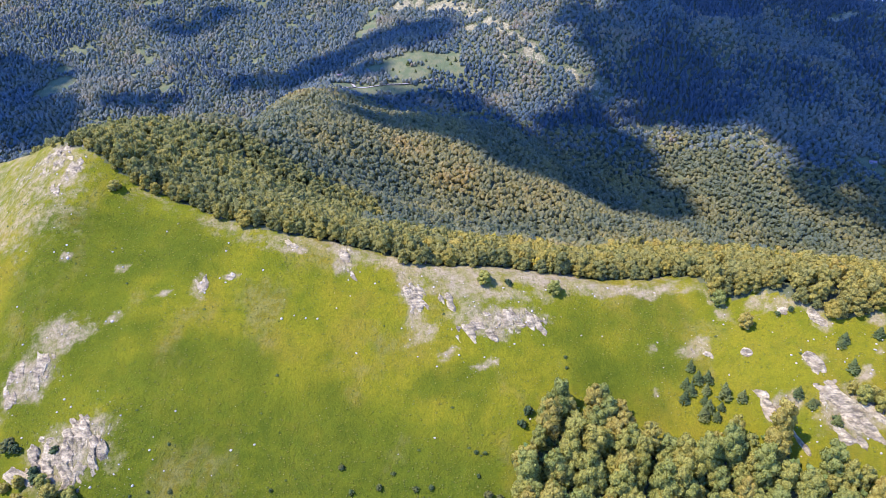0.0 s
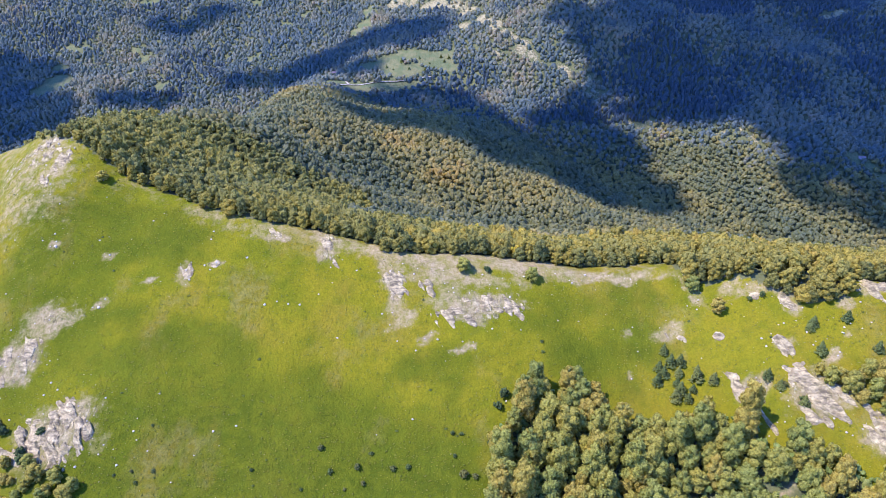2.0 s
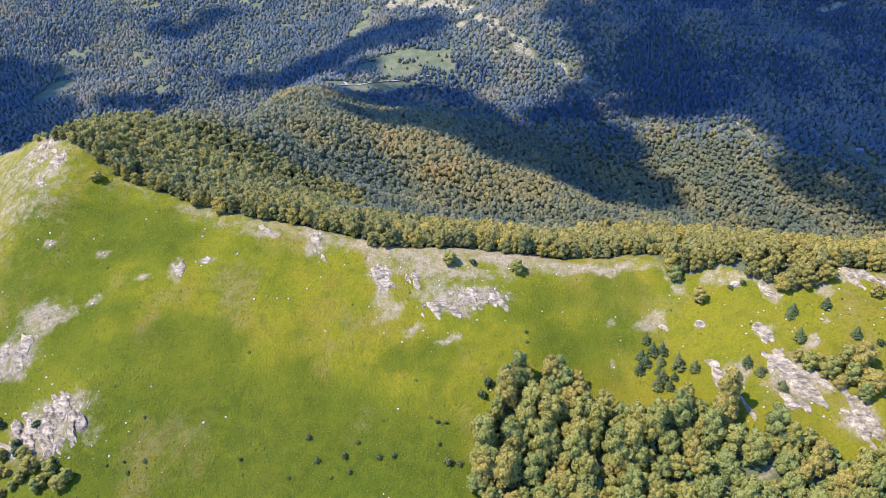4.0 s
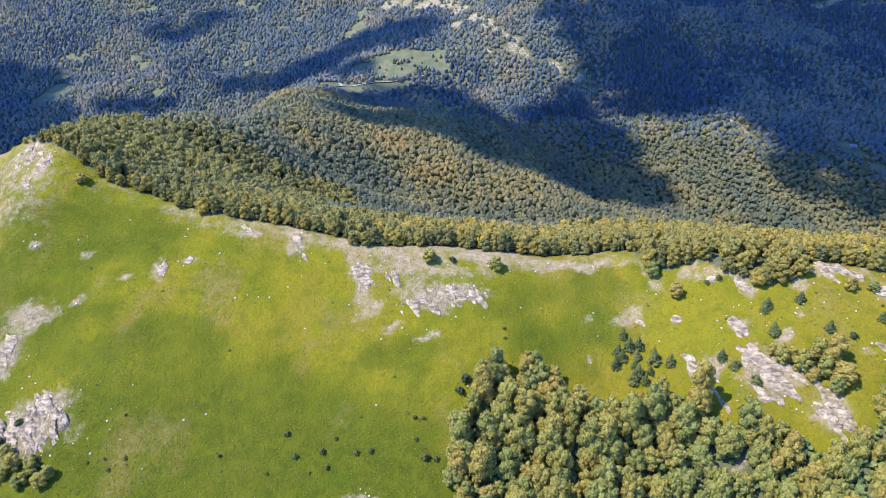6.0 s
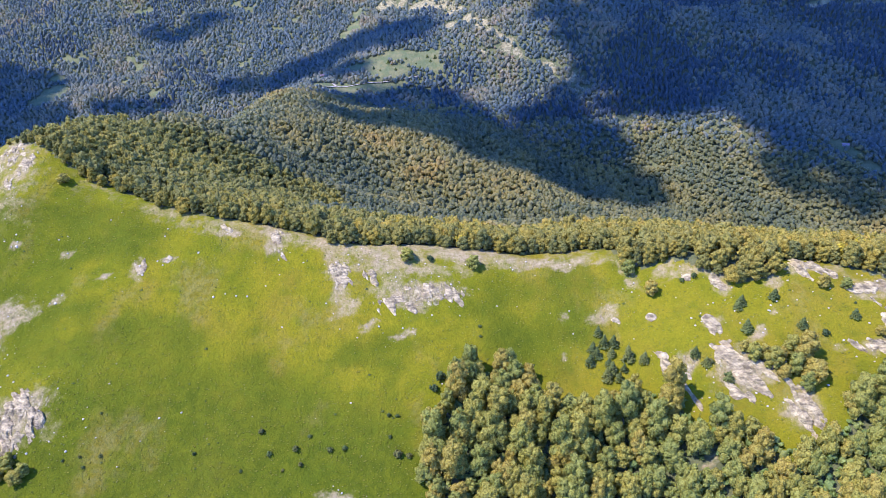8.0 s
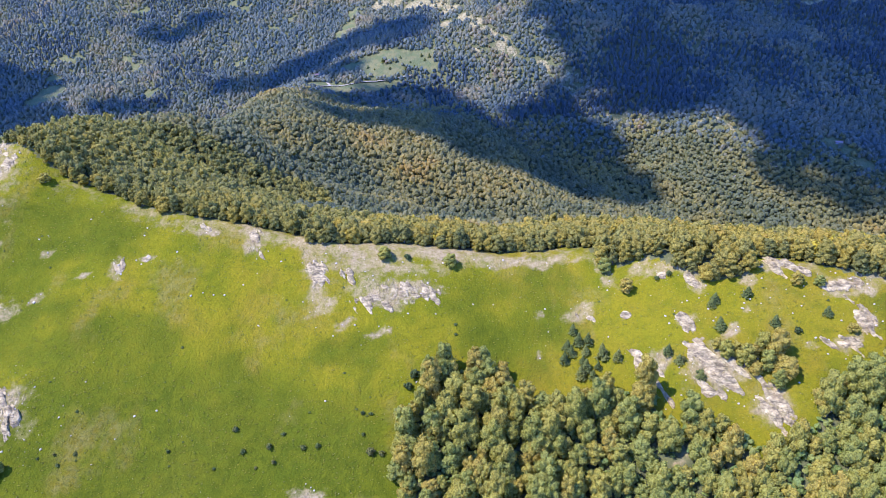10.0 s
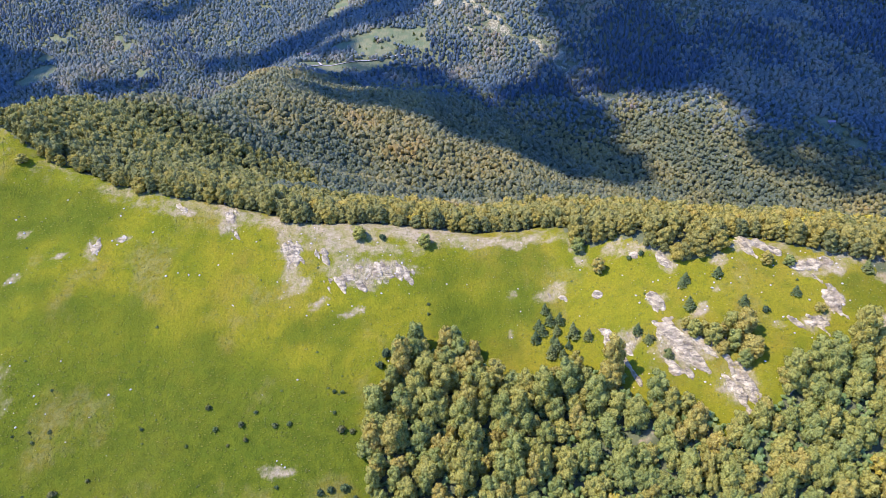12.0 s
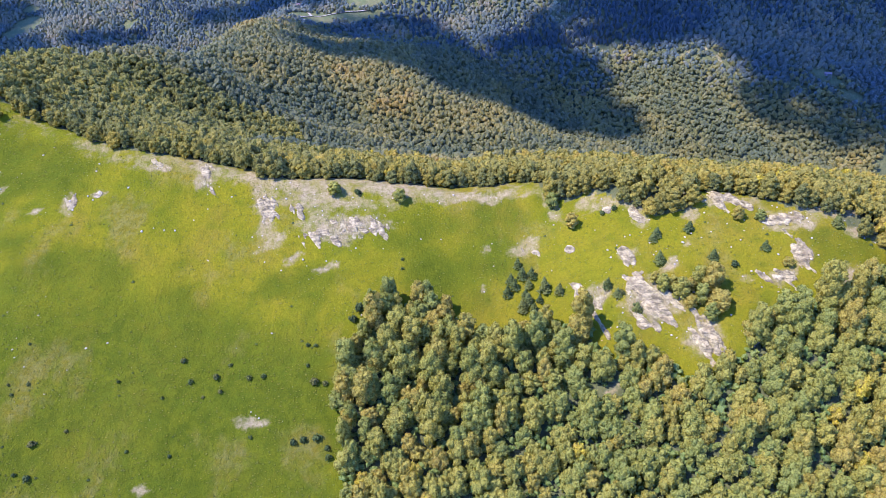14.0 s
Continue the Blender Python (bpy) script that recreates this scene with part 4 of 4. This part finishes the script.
def bedrock(x0, y0, rx, ry, proud, parent, turn=0.0, grain=-1.05, cover=0.72):
    """Living rock breaking out of the turf: benches along the bedding inside an uneven oval."""
    step = 0.5 if rx * ry < 160 else 0.7
    u, w = np.meshgrid(np.arange(-1.35 * rx, 1.35 * rx, step), np.arange(-1.35 * ry, 1.35 * ry, step))
    c, q = math.cos(turn), math.sin(turn)
    x, y = x0 + u * c - w * q, y0 + u * q + w * c
    c, q = math.cos(grain), math.sin(grain)
    a, b = x * c + y * q, y * c - x * q
    e = cover - np.hypot(u / rx, w / ry) + 0.62 * value_noise(a, 2.6 * b, 7, 91) + 0.34 * value_noise(a, 2.2 * b, 2.6, 92)
    h = proud * np.clip(1.7 * e, 0, 1) ** 0.7 * (0.7 + 0.3 * value_noise(0.5 * a, 3 * b, 3, 93))
    bench = 0.5 * proud
    h = 0.4 * h + 0.6 * bench * (np.floor(h / bench) + smoothstep(0.55, 1, h / bench % 1))
    h = h + 0.13 * value_noise(a, 2 * b, 1.1, 94) + 0.25
    z = land(x, y) + np.where(e > 0, h, -0.7)
    island = np.zeros((x.shape[0] - 1, x.shape[1] - 1), int)
    out = (e[:-1, :-1] > 0) | (e[:-1, 1:] > 0) | (e[1:, 1:] > 0) | (e[1:, :-1] > 0)
    v = np.stack([x - parent.location.x, y - parent.location.y, z - parent.location.z], -1).reshape(-1, 3)
    wide = x.shape[1]
    for i, j in zip(*np.nonzero(out)):
        if island[i, j]:
            continue
        cells, todo = [], [(i, j)]
        island[i, j] = 1
        while todo:
            p, r = todo.pop()
            cells.append(p * wide + r)
            for g, m in ((p + 1, r), (p - 1, r), (p, r + 1), (p, r - 1)):
                if 0 <= g < out.shape[0] and 0 <= m < out.shape[1] and out[g, m] and not island[g, m]:
                    island[g, m] = 1
                    todo.append((g, m))
        if len(cells) > 11:
            k = np.array(cells)
            used, f = np.unique(np.stack([k, k + 1, k + wide + 1, k + wide], -1), return_inverse=True)
            part("rock", mesh_of("rock", v[used], f.reshape(-1, 4), LIMESTONE, False), parent)


for cx, cy, rx, ry, size, count in OUTCROPS + SMALL_CROPS:
    crop = tagged(new("limestone_outcrop"), "pale weathered limestone outcrop breaking through the turf", "rock", "outcrops on the slope")
    crop.location = (cx, cy, stand(cx, cy, 0))
    bedrock(cx, cy, rx, ry, 0.55 * size, crop, cover=0.72 if size > 1.4 else 0.45)
    for k in range(int(0.6 * count)):
        a, q = rng.uniform(0, 6.28), rng.uniform(0, 1.3) ** 0.5
        x, y = cx + rx * q * np.cos(a), cy + ry * q * np.sin(a)
        s = 0.55 * size * rng.uniform(0.3, 1.0) * (1.15 - 0.5 * q)
        ob = part("rock", BLOCKS[int(rng.integers(6))], crop)
        ob.matrix_basis = (pose(x - cx, y - cy, stand(x, y, 0.1 * s) - crop.location.z, rng.normal(24, 9), rng.normal(14, 10), rng.normal(-58, 16))
                           @ Matrix.Diagonal((rng.uniform(1.0, 1.7) * s, rng.uniform(0.6, 1.0) * s, rng.uniform(0.4, 0.75) * s, 1)))
# tilted slabs that follow the bedding: ends of the slab in plan, width, how far it stands out
SLABS = (((149, 264, 157, 250, 5.5, 1.7), (157, 250, 163, 236, 2.4, 1.2), (153, 260, 164, 246, 1.8, 0.9)),
         ((176, 260, 188, 245, 7.5, 1.7), (174, 247, 184, 235, 4.0, 1.5), (190, 252, 198, 241, 2.4, 1.8), (183, 248, 193, 236, 6.5, 1.2)),
         ((200, 241, 210, 223, 6.5, 2.6), (200, 234, 206, 219, 5.0, 2.2), (206, 235, 213, 219, 5.0, 2.0)),
         ((220, 297, 228, 287, 5.0, 2.2), (227, 294, 237, 284, 4.5, 2.0), (236, 287, 241, 281, 3.0, 1.4)),
         ((234, 254, 240, 247, 3.0, 1.3), (245, 251, 252, 244, 3.5, 1.4)), ((255, 262, 260, 252, 5.0, 1.9),), ((249, 275, 256, 264, 3.0, 1.3),))
WEST_SLABS = (((-172, 250, -163, 242, 5.0, 2.0), (-167, 252, -158, 243, 4.5, 2.0), (-159, 243, -152, 232, 5.0, 2.2), (-154, 242, -149, 235, 4.5, 1.8), (-183, 248, -171, 239, 4.0, 1.6),
               (-167, 233, -158, 224, 4.5, 2.0), (-177, 240, -165, 229, 3.5, 1.4)), ((-188, 243, -178, 233, 4.0, 2.2),), ((-195, 235, -181, 227, 5.0, 1.8),))
MORE_SLABS = (((183, 294, 187, 286, 4.0, 1.6), (174, 277, 179, 267, 5.0, 1.6)), ((147, 285, 151, 282, 3.0, 1.5),), ((130, 290, 134, 285, 3.0, 1.0),), ((5, 297, 11, 290, 4.0, 1.3), (11, 300, 17, 293, 5.0, 1.0), (21, 298, 27, 293, 5.0, 0.9), (18, 308, 26, 304, 3.0, 0.8), (34, 304, 44, 299, 3.0, 0.6), (46, 302, 55, 296, 3.5, 0.5)),
              ((-3, 316, 0, 310, 4.0, 1.8), (2, 313, 6, 308, 3.5, 1.4)), ((-22, 320, -17, 314, 3.5, 1.4), (-14, 314, -7, 307, 3.5, 0.9)),
              ((-59, 342, -52, 331, 4.0, 1.4), (-52, 331, -46, 322, 2.5, 1.0), (-55, 343, -48, 337, 4.0, 1.3)), ((-85, 344, -78, 336, 5.0, 0.9),))
for group in SLABS + WEST_SLABS + MORE_SLABS:
    gx, gy = group[0][:2]
    crop = tagged(new("limestone_outcrop"), "tilted slabs of pale grey limestone standing out of the turf", "rock", "outcrops on the slope")
    crop.location = (gx, gy, stand(gx, gy, 0))
    for x0, y0, x1, y1, wide, proud in group:
        long, way = math.hypot(x1 - x0, y1 - y0), math.atan2(y1 - y0, x1 - x0)
        bedrock((x0 + x1) / 2, (y0 + y1) / 2, 0.62 * long, (0.75 if proud > 1.3 else 0.6) * wide, 1.15 * proud, crop, way, way, 0.72 if proud > 1.3 else 0.55)
BOULDERS = ((-82, 300, 1.3), (-76, 302, 0.9), (-70, 301, 1.0), (-64, 301, 1.1), (-43, 285, 0.9), (-96, 326, 1.0), (-112, 323, 1.4), (-127, 318, 1.5), (150, 284, 1.6), (186, 290, 1.6), (204, 272, 1.2), (-203, 333, 1.6),
            (-168, 299, 1.5), (89, 326, 1.2), (104, 270, 0.8), (-55, 307, 0.9), (-172, 329, 1.0))
for x, y, s in BOULDERS:
    b = tagged(new("boulder", PEBBLES[int(rng.integers(6))]), "pale grey limestone boulder lying in the grass", "rock", "boulders on the meadow")
    b.matrix_basis = pose(x, y, stand(x, y, -0.1 * s), rng.uniform(-20, 20), rng.uniform(-20, 20), rng.uniform(0, 360)) @ Matrix.Scale(0.62 * s, 4)
sx, sy = scatter(-290, 300, 190, 440, 3.4)
want = patches(sx, sy, SCARS + SCARS_WEST + SCARS_EAST + SCARS_LOW, 2.2) * 0.5 + 0.05 * (value_noise(sx, sy, 40, 51) > 0.1) + 0.2 * ((sx > 135) & (sy > 255)) + 0.1 * ((sx < -200) & (sy > 320)) + 0.03
keep = (rng.uniform(0, 1, len(sx)) < want) & (sy < crest_y(sx) - 3) & ~inside(sx, sy, WOOD_EDGE)
sx, sy = sx[keep], sy[keep]
sr = 0.14 + 0.55 * rng.uniform(0, 1, len(sx)) ** 5
v, f = lumps(np.stack([sx, sy, land(sx, sy) + 0.1], -1), np.stack([sr, sr, sr * 0.8], -1), ICO_V, ICO_F, 0.2, 1.0)
tagged(new("scattered_stones", mesh_of("scattered_stones", v, f, STONE, False)), "small white limestone stones strewn over the meadow", "stone", kind="stuff")

# ---- the saddle: tracks and huts ----
def track(name, points, width, label):
    """A gravel ribbon that follows the ground."""
    pts = []
    for (ax, ay), (bx, by) in zip(points, points[1:]):
        for u in np.linspace(0, 1, 9)[:-1]:
            pts.append((ax + (bx - ax) * u, ay + (by - ay) * u))
    pts = np.array(pts + [points[-1]], float)
    d = np.gradient(pts, axis=0)
    d /= np.linalg.norm(d, axis=1)[:, None]
    side = np.stack([-d[:, 1], d[:, 0]], -1) * width / 2
    rows = [pts + side * k for k in (-1, 0, 1)]
    z = np.max([land(r[:, 0], r[:, 1]) for r in rows], axis=0) + 0.22
    v = np.concatenate([np.stack([r[:, 0], r[:, 1], z], -1) for r in rows])
    n = len(pts)
    f = [(k * n + i, k * n + i + 1, (k + 1) * n + i + 1, (k + 1) * n + i) for k in (0, 1) for i in range(n - 1)]
    tagged(new(name, mesh_of(name, v, f, TRACK)), label, "track", kind="structure")


track("track", ((-176, 1112), (-168, 1138), (-149, 1166), (-122, 1174), (-102, 1176), (-73, 1182), (-44, 1191), (0, 1200)), 4.5, "pale gravel track over the saddle meadow")
track("track", ((-149, 1166), (-158, 1184), (-176, 1214), (-190, 1240)), 3.5, "pale gravel track climbing to a hut")
track("track", ((-168, 1138), (-140, 1134), (-112, 1140)), 3.0, "faint gravel track along the saddle")
track("track", ((455, 912), (472, 919), (500, 922), (518, 924), (540, 934)), 2.2, "short pale forest road across the far slope")


def hut(x, y, turn, label, length=11.0, depth=7.0, tall=3.2):
    """A small farm hut: walls, a saddle roof with overhang, a door and windows."""
    base = tagged(new("farm_hut"), label, "house", "huts on the far slopes")
    base.matrix_basis = pose(x, y, stand(x, y, 0.6), 0, 0, turn)
    l, d = length / 2, depth / 2

    def block(name, x0, x1, y0, y1, z0, z1, material, parent, say=""):
        v = [(a, b, c) for c in (z0, z1) for b in (y0, y1) for a in (x0, x1)]
        f = [(0, 2, 3, 1), (4, 5, 7, 6), (0, 1, 5, 4), (2, 6, 7, 3), (0, 4, 6, 2), (1, 3, 7, 5)]
        return part(name, mesh_of(name, v, f, material, False), parent, say)
    walls = block("walls", -l, l, -d, d, -1.5, tall, PLASTER, base, "grey plastered walls")
    ridge, o = tall + depth * 0.36, 0.6
    rv = [(-l - o, -d - o, tall - 0.3), (l + o, -d - o, tall - 0.3), (l + o, 0, ridge), (-l - o, 0, ridge), (-l - o, d + o, tall - 0.3), (l + o, d + o, tall - 0.3)]
    rv += [(a, b, c + 0.25) for a, b, c in rv]
    rf = [(0, 1, 2, 3), (3, 2, 5, 4), (9, 8, 7, 6), (10, 11, 8, 9), (0, 6, 7, 1), (4, 5, 11, 10), (0, 3, 9, 6), (3, 4, 10, 9), (1, 7, 8, 2), (2, 8, 11, 5)]
    part("roof", mesh_of("roof", rv, rf, TILES, False), base, "weathered tiled roof")
    gv = [(-l, -d, tall), (-l, d, tall), (-l, 0, ridge), (l, -d, tall), (l, d, tall), (l, 0, ridge)]
    part("gable", mesh_of("gable", gv, [(0, 2, 1), (3, 4, 5)], PLASTER, False), base)
    block("door", -0.6, 0.6, -d - 0.06, -d, 0.1, 2.2, BARK, walls, "dark plank door")
    for wx in (-3.4, 3.4):
        block("window", wx - 0.5, wx + 0.5, -d - 0.05, -d, 1.1, 2.2, BARK, walls)


hut(-186, 1256, 25, "small hut with a faded red roof among spruces")
hut(637, 972, -20, "lone pale-roofed hut on a clearing of the far ridge", 9, 4.5, 2.6)

# ---- clouds, high over the far valley, whose shadows lie on the slopes ----
CLOUD_Z = 2000.0


def cloud(spots, label="flat-bottomed white cumulus cloud drifting over the valley"):
    """spots: where its shade lies, x, y, half width, half depth."""
    c, r = [], []
    for x, y, rx, ry in spots:
        k = (CLOUD_Z - float(land(x, y))) / SUN.z
        for _ in range(44):
            a, q = rng.uniform(0, 6.28), rng.uniform(0, 1) ** 0.5
            c.append((x + SUN.x * k + rx * q * np.cos(a), y + SUN.y * k + ry * q * np.sin(a), CLOUD_Z + rng.uniform(-14, 22)))
            s = rng.uniform(0.3, 0.55) * min(rx, ry) * (1.15 - 0.7 * q)
            r.append((s * 1.4, s * 1.3, s * 0.6))
    for x, y, rx, ry in spots:
        k = (CLOUD_Z - float(land(x, y))) / SUN.z
        for _ in range(14):
            a, q = rng.uniform(0, 6.28), rng.uniform(0.95, 1.3)
            c.append((x + SUN.x * k + rx * q * np.cos(a), y + SUN.y * k + ry * q * np.sin(a), CLOUD_Z + rng.uniform(-10, 10)))
            s = rng.uniform(3, 10)
            r.append((s * 1.4, s, s * 0.6))
    v, f = lumps(c, r, ICO_V, ICO_F, 0.06, 1.0)
    tagged(new("cloud", mesh_of("cloud", v, f, CLOUD)), label, "cloud", "clouds over the valley")


cloud(((-83, 1091, 60, 70), (-35, 1157, 55, 22), (-86, 931, 36, 40), (20, 1100, 60, 60), (8, 974, 55, 65), (98, 940, 62, 75), (70, 1030, 50, 50), (174, 954, 72, 80), (213, 1052, 62, 59), (272, 1023, 52, 56), (280, 928, 64, 60), (315, 901, 40, 33), (220, 924, 51, 56), (240, 1117, 29, 24)))
cloud(((-75, 1366, 76, 74), (-19, 1362, 44, 44), (-153, 1359, 54, 55), (-216, 1320, 60, 50), (-281, 1305, 50, 32), (-140, 1238, 40, 30)))
cloud(((-806, 1297, 79, 100), (-747, 1244, 75, 100), (-820, 1420, 65, 50), (-888, 1415, 57, 86)))
cloud(((-558, 1564, 75, 30), (-490, 1590, 50, 26)))
cloud(((-364, 1324, 71, 30), (-567, 1288, 85, 32)))
cloud(((259, 1326, 48, 40), (309, 1252, 62, 68), (314, 1164, 58, 46), (263, 1144, 28, 18), (349, 1099, 66, 25), (408, 1080, 49, 25), (457, 1094, 58, 35), (375, 1120, 50, 40)))
cloud(((530, 1070, 52, 40), (560, 1000, 42, 46), (540, 935, 36, 22), (620, 985, 76, 70), (650, 930, 50, 36), (703, 1044, 64, 90), (720, 920, 50, 40), (592, 885, 46, 13), (640, 872, 50, 18), (540, 905, 30, 12)))
cloud(((422, 1216, 104, 90), (535, 1193, 118, 100), (619, 1110, 105, 115), (394, 1318, 115, 50), (550, 1311, 131, 75), (704, 1319, 137, 102), (754, 1180, 94, 140), (420, 1160, 80, 60), (480, 1260, 110, 80), (690, 1230, 90, 60), (640, 1180, 90, 60), (720, 1150, 80, 60)))
cloud(((400, 1400, 90, 60), (520, 1500, 140, 90), (640, 1420, 130, 90), (850, 1250, 110, 120), (850, 1400, 130, 110), (480, 1390, 110, 70), (760, 1040, 90, 80), (860, 1120, 90, 90)))
